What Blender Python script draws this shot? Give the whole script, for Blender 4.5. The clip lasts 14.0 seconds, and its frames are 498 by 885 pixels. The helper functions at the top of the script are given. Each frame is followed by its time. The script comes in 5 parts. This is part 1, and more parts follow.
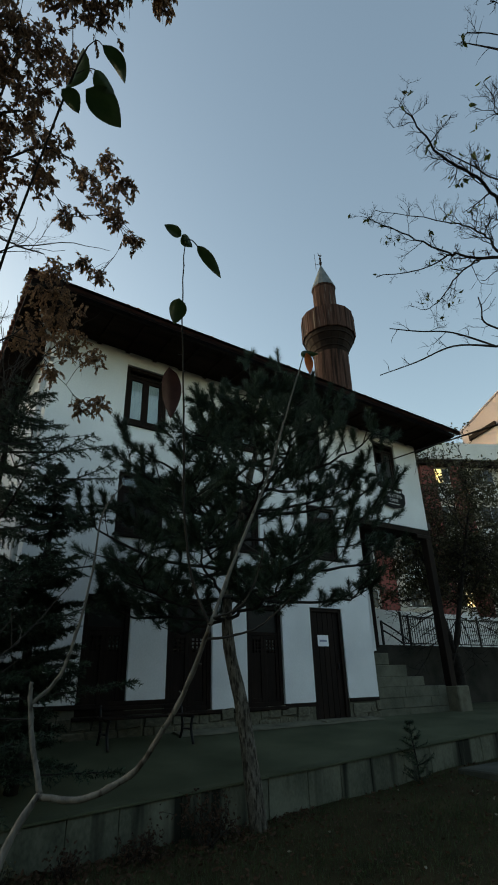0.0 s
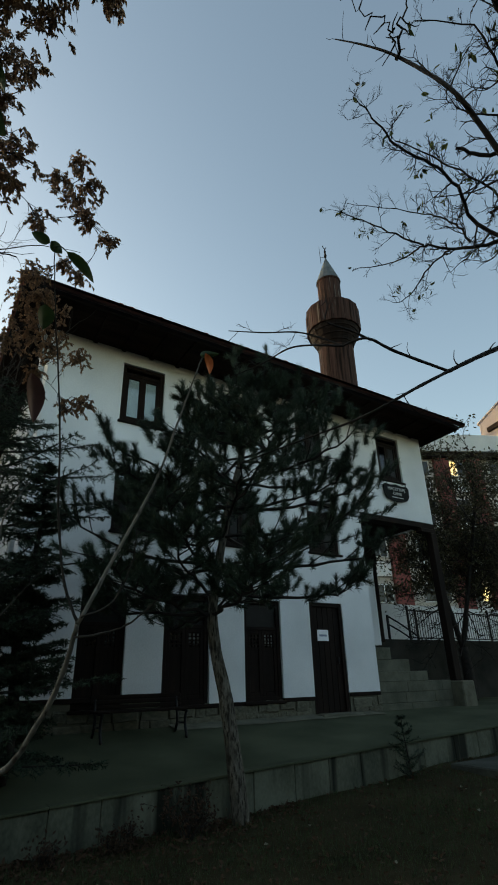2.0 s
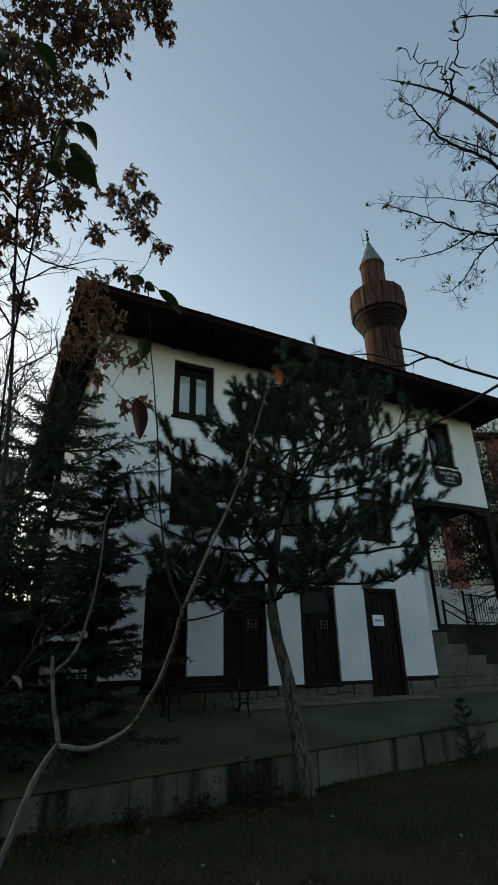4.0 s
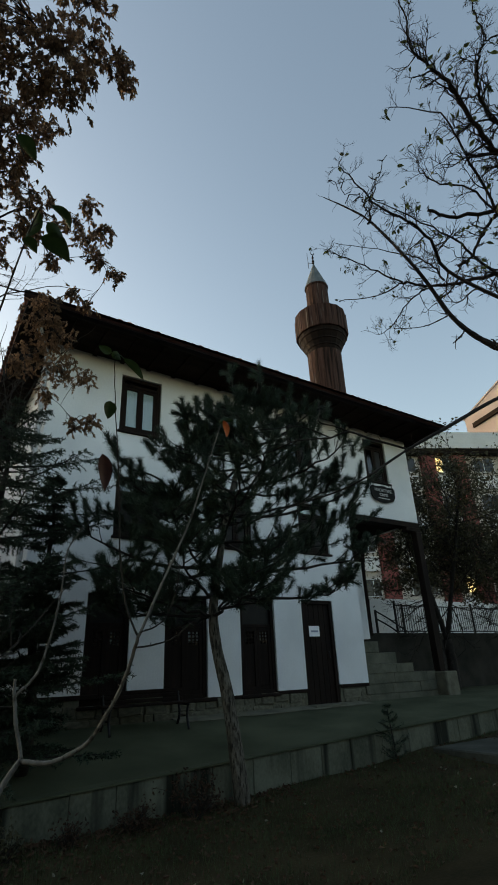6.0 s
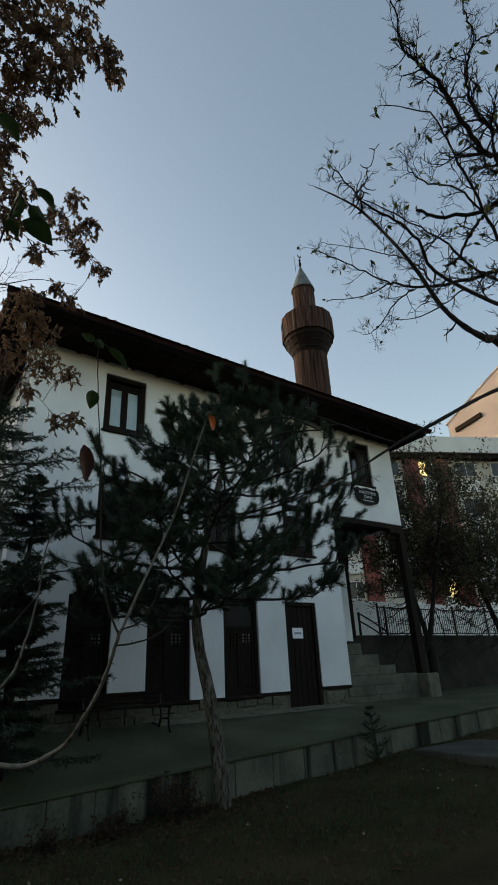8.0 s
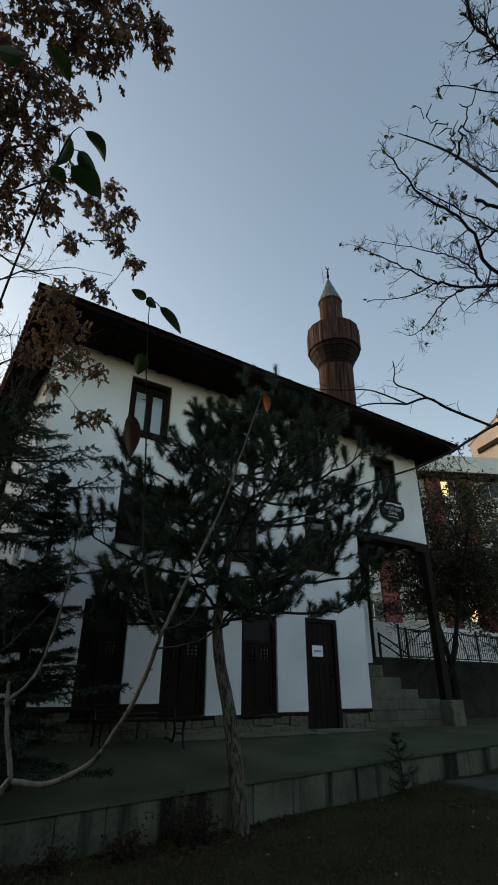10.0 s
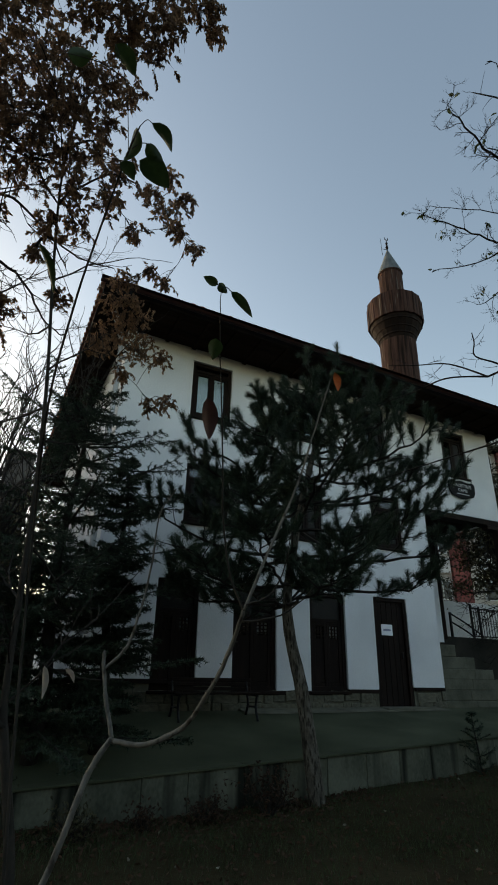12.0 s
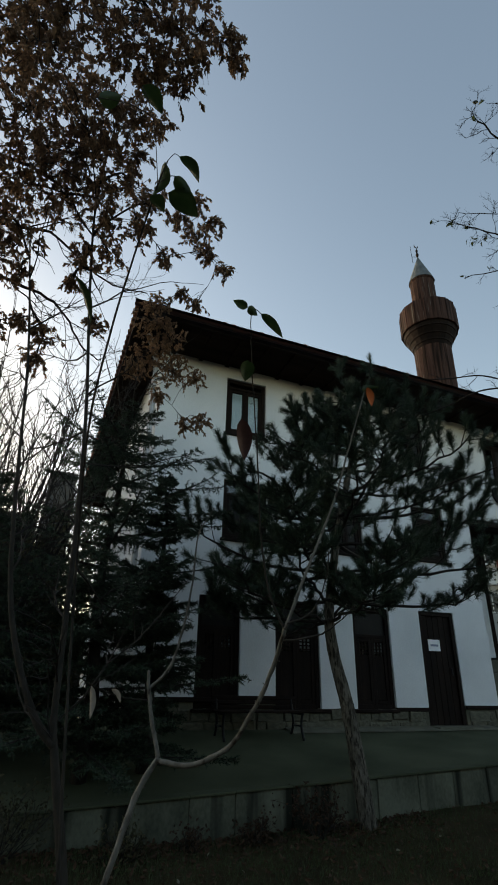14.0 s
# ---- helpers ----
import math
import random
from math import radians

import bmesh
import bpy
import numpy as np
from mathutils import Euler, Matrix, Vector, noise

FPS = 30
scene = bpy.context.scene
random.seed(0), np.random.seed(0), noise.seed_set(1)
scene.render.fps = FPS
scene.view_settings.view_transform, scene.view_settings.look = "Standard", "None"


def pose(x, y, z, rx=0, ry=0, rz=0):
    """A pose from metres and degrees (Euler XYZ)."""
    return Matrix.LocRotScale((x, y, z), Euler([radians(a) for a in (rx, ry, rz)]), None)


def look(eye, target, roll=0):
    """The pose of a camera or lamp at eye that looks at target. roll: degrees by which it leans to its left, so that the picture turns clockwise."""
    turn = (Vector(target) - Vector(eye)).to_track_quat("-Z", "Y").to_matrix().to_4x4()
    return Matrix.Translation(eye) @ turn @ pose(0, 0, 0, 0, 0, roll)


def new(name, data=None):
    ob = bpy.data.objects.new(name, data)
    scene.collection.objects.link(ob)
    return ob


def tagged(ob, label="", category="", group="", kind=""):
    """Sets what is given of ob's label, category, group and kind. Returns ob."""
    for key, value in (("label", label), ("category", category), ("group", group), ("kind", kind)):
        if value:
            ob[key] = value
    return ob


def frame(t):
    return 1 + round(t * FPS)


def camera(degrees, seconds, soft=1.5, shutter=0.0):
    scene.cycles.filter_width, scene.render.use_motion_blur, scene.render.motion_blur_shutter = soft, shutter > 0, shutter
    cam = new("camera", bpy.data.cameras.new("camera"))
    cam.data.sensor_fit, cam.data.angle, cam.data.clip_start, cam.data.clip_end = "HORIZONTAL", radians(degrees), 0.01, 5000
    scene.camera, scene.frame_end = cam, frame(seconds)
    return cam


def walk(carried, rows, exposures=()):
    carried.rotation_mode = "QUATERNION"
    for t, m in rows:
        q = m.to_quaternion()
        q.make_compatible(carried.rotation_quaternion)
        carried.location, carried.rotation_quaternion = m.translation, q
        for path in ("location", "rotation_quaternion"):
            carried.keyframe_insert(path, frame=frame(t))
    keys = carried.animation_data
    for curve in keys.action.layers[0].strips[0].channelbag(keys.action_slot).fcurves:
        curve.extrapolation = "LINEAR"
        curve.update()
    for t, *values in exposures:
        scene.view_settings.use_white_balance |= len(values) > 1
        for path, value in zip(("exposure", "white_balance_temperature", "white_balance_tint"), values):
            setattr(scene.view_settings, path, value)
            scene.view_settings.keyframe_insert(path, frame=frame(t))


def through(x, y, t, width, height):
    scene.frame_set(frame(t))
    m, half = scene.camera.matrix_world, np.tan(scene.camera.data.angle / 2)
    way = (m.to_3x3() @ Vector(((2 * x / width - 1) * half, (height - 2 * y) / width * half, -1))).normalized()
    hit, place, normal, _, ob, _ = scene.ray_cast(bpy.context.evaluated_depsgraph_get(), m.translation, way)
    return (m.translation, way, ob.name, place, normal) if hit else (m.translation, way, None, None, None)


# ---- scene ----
cam = camera(51.7, 14.0, soft=1.8)
PATH = [
    (0, (0.214, -0.397, 1.669), (1.228, 1.103, 2.519), -1.6),
    (0.5, (0.248, -0.405, 1.672), (1.294, 1.08, 2.51), -1.7),
    (1, (0.353, -0.464, 1.669), (1.405, 1.018, 2.505), -1.6),
    (1.5, (0.512, -0.571, 1.668), (1.537, 0.929, 2.504), -1.5),
    (2, (0.598, -0.67, 1.667), (1.555, 0.876, 2.501), -1.5),
    (2.5, (0.565, -0.732, 1.651), (1.419, 0.88, 2.472), -1.6),
    (2.7, (0.537, -0.762, 1.64), (1.345, 0.877, 2.453), -1.5),
    (4.8, (0.282, -0.891, 1.663), (1.111, 0.752, 2.447), -0.9),
    (5, (0.255, -0.929, 1.674), (1.123, 0.693, 2.46), -1.3),
    (5.5, (0.229, -1.043, 1.666), (1.169, 0.527, 2.473), -2.3),
    (6, (0.19, -1.152, 1.68), (1.186, 0.378, 2.495), -2.6),
    (6.5, (0.159, -1.191, 1.663), (1.194, 0.307, 2.489), -2.7),
    (7, (0.158, -1.195, 1.669), (1.209, 0.293, 2.493), -2.9),
    (7.5, (0.188, -1.176, 1.667), (1.235, 0.321, 2.482), -3.0),
    (9.8, (0.246, -0.73, 1.658), (1.238, 0.766, 2.54), 0.1),
    (10, (0.24, -0.734, 1.658), (1.217, 0.777, 2.532), 0.2),
    (10.5, (0.213, -0.725, 1.652), (1.141, 0.827, 2.507), 0.3),
    (11, (0.191, -0.737, 1.65), (1.06, 0.857, 2.49), 0.7),
    (11.5, (0.173, -0.74, 1.645), (0.993, 0.89, 2.466), 1.1),
    (12, (0.177, -0.733, 1.64), (0.968, 0.918, 2.444), 1.4),
    (12.5, (0.181, -0.752, 1.638), (0.943, 0.91, 2.447), 1.8),
    (13, (0.178, -0.753, 1.644), (0.904, 0.917, 2.471), 1.8),
    (13.5, (0.172, -0.764, 1.648), (0.862, 0.914, 2.491), 1.5),
    (14, (0.169, -0.76, 1.648), (0.823, 0.927, 2.5), 1.2),
]
walk(cam, [(t, look(eye, target, roll)) for t, eye, target, roll in PATH], [(0, 1.8, 7550, 4), (2.5, 1.75, 7500, 4), (7.5, 1.8, 7750, 9), (14, 1.7, 7650, 9)])

# ---- world and light ----
world = bpy.data.worlds.new("dusk_sky")
scene.world = world
world.use_nodes = True
wn = world.node_tree
sky = wn.nodes.new("ShaderNodeTexSky")
sky.sky_type = "NISHITA"
sky.sun_disc = False
SUN_EL, SUN_AZ = 12.0, -34.0
sky.sun_elevation = radians(SUN_EL)
sky.sun_rotation = radians(SUN_AZ)
sky.air_density, sky.dust_density, sky.ozone_density = 1.0, 1.5, 0.7
wn.nodes["Background"].inputs["Strength"].default_value = 0.10
wn.links.new(sky.outputs[0], wn.nodes["Background"].inputs["Color"])
sun_data = bpy.data.lights.new("sun", "SUN")
sun_data.energy, sun_data.angle, sun_data.color = 0.4, radians(3), (1.0, 0.84, 0.70)
sun = new("sun", sun_data)
sun.matrix_world = look((math.sin(radians(SUN_AZ)) * 50, math.cos(radians(SUN_AZ)) * 50, 50 * math.tan(radians(SUN_EL))), (0, 0, 0))

# ---- materials ----


def material(name, dark, light, rough=0.8, scale=3.0, fine=40.0, bump=0.3, metal=0.0, per_object=0.0, stretch=(1, 1, 1), depth=0.01, spec=0.3):
    """A surface whose colour wanders between dark and light at two scales, with fine relief."""
    m = bpy.data.materials.new(name)
    m.use_nodes = True
    n, l = m.node_tree.nodes, m.node_tree.links
    bsdf = n["Principled BSDF"]
    bsdf.inputs["Roughness"].default_value = rough
    bsdf.inputs["Metallic"].default_value = metal
    bsdf.inputs["Specular IOR Level"].default_value = spec
    tc = n.new("ShaderNodeTexCoord")
    mp = n.new("ShaderNodeMapping")
    mp.inputs["Scale"].default_value = stretch
    l.new(tc.outputs["Object"], mp.inputs["Vector"])
    big, small = n.new("ShaderNodeTexNoise"), n.new("ShaderNodeTexNoise")
    big.inputs["Scale"].default_value, small.inputs["Scale"].default_value = scale, fine
    big.inputs["Detail"].default_value, small.inputs["Detail"].default_value = 6.0, 4.0
    for t in (big, small):
        l.new(mp.outputs["Vector"], t.inputs["Vector"])
    add = n.new("ShaderNodeMath")
    add.operation = "MULTIPLY_ADD"
    add.inputs[1].default_value = 0.4
    l.new(small.outputs["Fac"], add.inputs[0])
    l.new(big.outputs["Fac"], add.inputs[2])
    ramp = n.new("ShaderNodeValToRGB")
    ramp.color_ramp.elements[0].position, ramp.color_ramp.elements[1].position = 0.45, 0.95
    ramp.color_ramp.elements[0].color, ramp.color_ramp.elements[1].color = (*dark, 1), (*light, 1)
    value = add.outputs[0]
    if per_object:
        info = n.new("ShaderNodeObjectInfo")
        shift = n.new("ShaderNodeMath")
        shift.operation = "MULTIPLY_ADD"
        shift.inputs[1].default_value = per_object
        l.new(info.outputs["Random"], shift.inputs[0])
        l.new(value, shift.inputs[2])
        value = shift.outputs[0]
    l.new(value, ramp.inputs["Fac"])
    l.new(ramp.outputs["Color"], bsdf.inputs["Base Color"])
    if bump:
        b = n.new("ShaderNodeBump")
        b.inputs["Strength"].default_value, b.inputs["Distance"].default_value = bump, depth
        l.new(add.outputs[0], b.inputs["Height"])
        l.new(b.outputs["Normal"], bsdf.inputs["Normal"])
    return m


def leaf_material(name, dark, light, rough=0.5, through=0.25, scale=8.0):
    """Foliage: each leaf its own shade, some light passing through."""
    m = material(name, dark, light, rough, scale, 60, 0.2)
    n, l = m.node_tree.nodes, m.node_tree.links
    bsdf, out = n["Principled BSDF"], n["Material Output"]
    geo = n.new("ShaderNodeNewGeometry")
    hsv = n.new("ShaderNodeHueSaturation")
    spread = n.new("ShaderNodeMapRange")
    spread.inputs["To Min"].default_value, spread.inputs["To Max"].default_value = 0.55, 1.35
    l.new(geo.outputs["Random Per Island"], spread.inputs["Value"])
    l.new(spread.outputs[0], hsv.inputs["Value"])
    colour = bsdf.inputs["Base Color"].links[0].from_socket
    l.new(colour, hsv.inputs["Color"])
    l.new(hsv.outputs["Color"], bsdf.inputs["Base Color"])
    if through:
        tr, mix = n.new("ShaderNodeBsdfTranslucent"), n.new("ShaderNodeMixShader")
        mix.inputs[0].default_value = through
        l.new(hsv.outputs["Color"], tr.inputs["Color"])
        l.new(bsdf.outputs[0], mix.inputs[1])
        l.new(tr.outputs[0], mix.inputs[2])
        l.new(mix.outputs[0], out.inputs["Surface"])
    return m


def glass_material(name):
    """Clear window glass: what lies behind shows through, with a Fresnel gloss."""
    m = bpy.data.materials.new(name)
    m.use_nodes = True
    n, l = m.node_tree.nodes, m.node_tree.links
    clear, gloss, mix, fres = n.new("ShaderNodeBsdfTransparent"), n.new("ShaderNodeBsdfGlossy"), n.new("ShaderNodeMixShader"), n.new("ShaderNodeFresnel")
    clear.inputs["Color"].default_value = (0.82, 0.86, 0.85, 1)
    gloss.inputs["Roughness"].default_value = 0.03
    fres.inputs["IOR"].default_value = 1.5
    l.new(fres.outputs[0], mix.inputs[0])
    l.new(clear.outputs[0], mix.inputs[1])
    l.new(gloss.outputs[0], mix.inputs[2])
    l.new(mix.outputs[0], n["Material Output"].inputs["Surface"])
    return m


PLASTER = material("white_plaster", (0.57, 0.59, 0.61), (0.80, 0.82, 0.84), 0.9, 0.7, 35, 0.25)
DARKWOOD = material("dark_stained_wood", (0.0065, 0.0048, 0.0042), (0.019, 0.012, 0.0095), 0.7, 4, 30, 0.3, stretch=(1, 1, 0.15), spec=0.08)
SOFFIT = material("dark_soffit_boards", (0.010, 0.0065, 0.005), (0.026, 0.016, 0.012), 0.9, 3, 25, 0.3, stretch=(0.2, 2, 1), spec=0.05)
BROWNWOOD = material("weathered_brown_wood", (0.017, 0.008, 0.006), (0.078, 0.043, 0.034), 0.8, 3, 30, 0.4, per_object=0.06, stretch=(6, 6, 0.3), spec=0.1)
LEAD = material("grey_lead_sheet", (0.06, 0.075, 0.078), (0.15, 0.17, 0.172), 0.6, 4, 30, 0.15, 0.3)
TILE = material("clay_roof_tile", (0.10, 0.035, 0.025), (0.26, 0.10, 0.065), 0.8, 5, 40, 0.3, per_object=0.3)
STONE = material("rubble_stone", (0.042, 0.042, 0.030), (0.125, 0.122, 0.090), 0.9, 4, 30, 0.6, per_object=0.16, depth=0.02)
STEPSTONE = material("worn_step_stone", (0.045, 0.048, 0.034), (0.115, 0.118, 0.088), 0.9, 2.5, 30, 0.5, per_object=0.05, depth=0.02)
# opaque near-black pane: the unlit look behind it is put into its colour
DARKPANE = material("opaque_dark_pane", (0.004, 0.004, 0.004), (0.012, 0.011, 0.010), 0.45, 3, 30, 0.1, spec=0.15)
CONCRETE = material("stained_concrete", (0.036, 0.043, 0.030), (0.145, 0.153, 0.114), 0.9, 1.6, 24, 0.35, per_object=0.10, stretch=(1.3, 1.3, 0.8), spec=0.15)


def add_layer(m, vector_scale, texture, lo, hi, tint):
    """Darkens a material where a second, sharper texture runs low: stains and cracks."""
    n, l = m.node_tree.nodes, m.node_tree.links
    bsdf = n["Principled BSDF"]
    tc, mp, rp, mix = n.new("ShaderNodeTexCoord"), n.new("ShaderNodeMapping"), n.new("ShaderNodeMapRange"), n.new("ShaderNodeMix")
    mp.inputs["Scale"].default_value = vector_scale
    l.new(tc.outputs["Object"], mp.inputs["Vector"])
    if texture == "voronoi":
        tx = n.new("ShaderNodeTexVoronoi")
        tx.feature = "DISTANCE_TO_EDGE"
        wob = n.new("ShaderNodeTexNoise")
        wob.inputs["Scale"].default_value = 3.0
        off = n.new("ShaderNodeVectorMath")
        off.operation = "MULTIPLY_ADD"
        off.inputs[1].default_value = (0.9, 0.9, 0.9)
        l.new(mp.outputs["Vector"], wob.inputs["Vector"])
        l.new(wob.outputs["Color"], off.inputs[0])
        l.new(mp.outputs["Vector"], off.inputs[2])
        l.new(off.outputs[0], tx.inputs["Vector"])
        tx.inputs["Scale"].default_value = 1.0
        value = tx.outputs["Distance"]
    else:
        tx = n.new("ShaderNodeTexNoise")
        tx.inputs["Scale"].default_value, tx.inputs["Detail"].default_value = 1.0, 3.0
        l.new(mp.outputs["Vector"], tx.inputs["Vector"])
        value = tx.outputs["Fac"]
    rp.inputs["From Min"].default_value, rp.inputs["From Max"].default_value = lo, hi
    l.new(value, rp.inputs["Value"])
    mix.data_type = "RGBA"
    colour = bsdf.inputs["Base Color"].links[0].from_socket
    mix.inputs[6].default_value = (*tint, 1)
    l.new(colour, mix.inputs[7])
    l.new(rp.outputs[0], mix.inputs[0])
    l.new(mix.outputs[2], bsdf.inputs["Base Color"])


add_layer(BROWNWOOD, (9, 9, 0.5), "noise", 0.34, 0.50, (0.012, 0.007, 0.005))
add_layer(BROWNWOOD, (13, 13, 0.7), "noise", 0.31, 0.36, (0.11, 0.095, 0.082))
add_layer(CONCRETE, (3.2, 0.4, 0.22), "noise", 0.36, 0.47, (0.016, 0.018, 0.013))
ASPHALT = material("worn_asphalt", (0.034, 0.042, 0.025), (0.088, 0.098, 0.063), 0.95, 1.0, 120, 0.5, spec=0.1)
SOIL = material("dark_soil_and_thin_grass", (0.020, 0.017, 0.009), (0.052, 0.042, 0.022), 0.95, 1.5, 30, 0.8, depth=0.03, spec=0.05)
FAR_GROUND = material("far_ground", (0.02, 0.02, 0.015), (0.05, 0.045, 0.035), 0.95, 0.2, 4, 0.2)
GRASS = leaf_material("lawn_grass", (0.018, 0.032, 0.011), (0.052, 0.075, 0.027), 0.7, 0.15)
PINEBARK = material("plated_pine_bark", (0.035, 0.032, 0.026), (0.16, 0.15, 0.125), 0.95, 11, 50, 0.9, stretch=(1, 1, 0.6), depth=0.03, spec=0.1)
add_layer(PINEBARK, (38, 38, 9), "noise", 0.38, 0.52, (0.026, 0.023, 0.018))
MIDBARK = material("brown_bark", (0.010, 0.009, 0.007), (0.036, 0.031, 0.025), 0.9, 12, 60, 0.8, stretch=(1, 1, 0.3), depth=0.02)
DARKBARK = material("dark_bark", (0.007, 0.006, 0.005), (0.026, 0.021, 0.018), 0.9, 14, 60, 0.6)
PALEBARK = material("smooth_pale_bark", (0.045, 0.043, 0.037), (0.15, 0.143, 0.122), 0.75, 22, 110, 0.5, stretch=(1, 1, 0.5))
add_layer(PALEBARK, (30, 30, 14), "noise", 0.36, 0.44, (0.03, 0.026, 0.02))
NEEDLE = leaf_material("pine_needles", (0.014, 0.027, 0.017), (0.044, 0.072, 0.044), 0.6, 0.1)
SPRUCE = leaf_material("spruce_needles", (0.013, 0.027, 0.016), (0.036, 0.062, 0.036), 0.6, 0.1)
BROWNLEAF = leaf_material("dry_brown_leaves", (0.09, 0.053, 0.033), (0.32, 0.188, 0.104), 0.7, 0.48)
PALEGREENLEAF = leaf_material("yellowing_green_leaf", (0.035, 0.045, 0.012), (0.12, 0.135, 0.045), 0.5, 0.4)
GREENLEAF = leaf_material("green_leaf", (0.010, 0.024, 0.007), (0.032, 0.06, 0.019), 0.5, 0.25)
REDLEAF = leaf_material("red_autumn_leaf", (0.32, 0.07, 0.02), (0.55, 0.16, 0.05), 0.5, 0.4)
DEADLEAF = leaf_material("withered_leaf", (0.026, 0.010, 0.008), (0.065, 0.025, 0.021), 0.6, 0.2)
PALELEAF = leaf_material("pale_dry_leaf", (0.16, 0.14, 0.12), (0.30, 0.27, 0.23), 0.7, 0.3)
BUSHLEAF = leaf_material("mixed_bush_leaves", (0.024, 0.028, 0.014), (0.075, 0.068, 0.034), 0.6, 0.3)
IRON = material("black_iron", (0.012, 0.012, 0.013), (0.03, 0.03, 0.032), 0.5, 6, 60, 0.2, 0.6)
ZINC = material("galvanised_pipe", (0.25, 0.26, 0.26), (0.45, 0.46, 0.46), 0.5, 5, 40, 0.1, 0.5)
REDWALL = material("red_render", (0.14, 0.044, 0.040), (0.22, 0.072, 0.062), 0.85, 0.5, 10, 0.1)
CREAMWALL = material("cream_render", (0.36, 0.335, 0.29), (0.52, 0.485, 0.42), 0.85, 0.4, 8, 0.1)
PALEWALL = material("pale_grey_render", (0.50, 0.51, 0.50), (0.70, 0.71, 0.70), 0.85, 0.4, 8, 0.1)
PINKWALL = material("salmon_render", (0.27, 0.235, 0.24), (0.34, 0.30, 0.305), 0.85, 0.2, 4, 0.1)
PAPER = material("white_paper", (0.78, 0.79, 0.82), (0.86, 0.87, 0.9), 0.6, 10, 60, 0.05)
SIGNBLACK = material("black_painted_board", (0.006, 0.0065, 0.007), (0.013, 0.0135, 0.015), 0.75, 8, 50, 0.1, spec=0.12)
LETTER = material("pale_lettering", (0.42, 0.43, 0.44), (0.54, 0.54, 0.54), 0.5, 10, 60, 0)
INK = material("blue_grey_print", (0.20, 0.22, 0.32), (0.3, 0.32, 0.42), 0.6, 10, 60, 0)
GLASS = glass_material("window_glass")
UNLITBACK = material("unlit_room_backing", (0.006, 0.006, 0.006), (0.015, 0.014, 0.013), 0.9, 1, 10, 0)
PALESHEET = material("pale_pane_sheet", (0.50, 0.56, 0.62), (0.72, 0.78, 0.84), 0.9, 12, 60, 0.1, stretch=(4, 4, 0.2))
LAMP = bpy.data.materials.new("lit_room")
LAMP.use_nodes = True
LAMP.node_tree.nodes["Principled BSDF"].inputs["Emission Color"].default_value = (1.0, 0.68, 0.18, 1)
LAMP.node_tree.nodes["Principled BSDF"].inputs["Emission Strength"].default_value = 0.55

# ---- building blocks ----


def link(name, mesh, mat, parent=None, label=""):
    if mat is not None and not mesh.materials:
        mesh.materials.append(mat)
    ob = new(name, mesh)
    if parent is not None:
        ob.parent = parent
    return tagged(ob, label)


def part(name, bm, mat, parent=None, label="", smooth=False):
    me = bpy.data.meshes.new(name)
    bmesh.ops.recalc_face_normals(bm, faces=bm.faces)
    bm.to_mesh(me)
    bm.free()
    if smooth:
        me.polygons.foreach_set("use_smooth", [True] * len(me.polygons))
    return link(name, me, mat, parent, label)


def raw(name, verts, faces, mat, parent=None, label="", smooth=False):
    me = bpy.data.meshes.new(name)
    me.from_pydata([tuple(v) for v in verts], [], [tuple(int(i) for i in f) for f in faces])
    if smooth:
        me.polygons.foreach_set("use_smooth", [True] * len(me.polygons))
    me.update()
    return link(name, me, mat, parent, label)


def base(name, x, y, z, label, category, group="", kind=""):
    ob = new(name)
    ob.location = (x, y, z)
    ob.empty_display_size = 0.2
    return tagged(ob, label, category, group, kind)


def add_box(bm, lo, hi, bevel=0.0, m=None):
    made = bmesh.ops.create_cube(bm, size=1.0)["verts"]
    for v in made:
        v.co = Vector(lo[i] + (v.co[i] + 0.5) * (hi[i] - lo[i]) for i in range(3))
    if bevel:
        edges = list({e for v in made for e in v.link_edges})
        made = bmesh.ops.bevel(bm, geom=edges, offset=bevel, segments=1, affect="EDGES")["verts"]
    if m is not None:
        bmesh.ops.transform(bm, matrix=m, verts=[v for v in made if v.is_valid])
    return bm


def box(lo, hi, bevel=0.0):
    return add_box(bmesh.new(), lo, hi, bevel)


def pierced(x0, x1, z0, z1, y0, y1, holes):
    """A wall from y0 (front) to y1 with rectangular holes (xa, xb, za, zb) that go right through it."""
    xs = sorted({x0, x1, *[c for h in holes for c in h[:2] if x0 <= c <= x1]})
    zs = sorted({z0, z1, *[c for h in holes for c in h[2:] if z0 <= c <= z1]})
    bm = bmesh.new()
    grid = {}

    def vert(i, k, y):
        if (i, k, y) not in grid:
            grid[i, k, y] = bm.verts.new((xs[i], y, zs[k]))
        return grid[i, k, y]

    def solid(i, k):
        if not (0 <= i < len(xs) - 1 and 0 <= k < len(zs) - 1):
            return False
        x, z = (xs[i] + xs[i + 1]) / 2, (zs[k] + zs[k + 1]) / 2
        return not any(h[0] < x < h[1] and h[2] < z < h[3] for h in holes)

    for i in range(len(xs) - 1):
        for k in range(len(zs) - 1):
            if not solid(i, k):
                continue
            for y in (y0, y1):
                bm.faces.new([vert(i, k, y), vert(i + 1, k, y), vert(i + 1, k + 1, y), vert(i, k + 1, y)])
            for (di, dk, a, b) in ((-1, 0, (i, k), (i, k + 1)), (1, 0, (i + 1, k), (i + 1, k + 1)), (0, -1, (i, k), (i + 1, k)), (0, 1, (i, k + 1), (i + 1, k + 1))):
                if not solid(i + di, k + dk):
                    bm.faces.new([vert(*a, y0), vert(*b, y0), vert(*b, y1), vert(*a, y1)])
    return bm


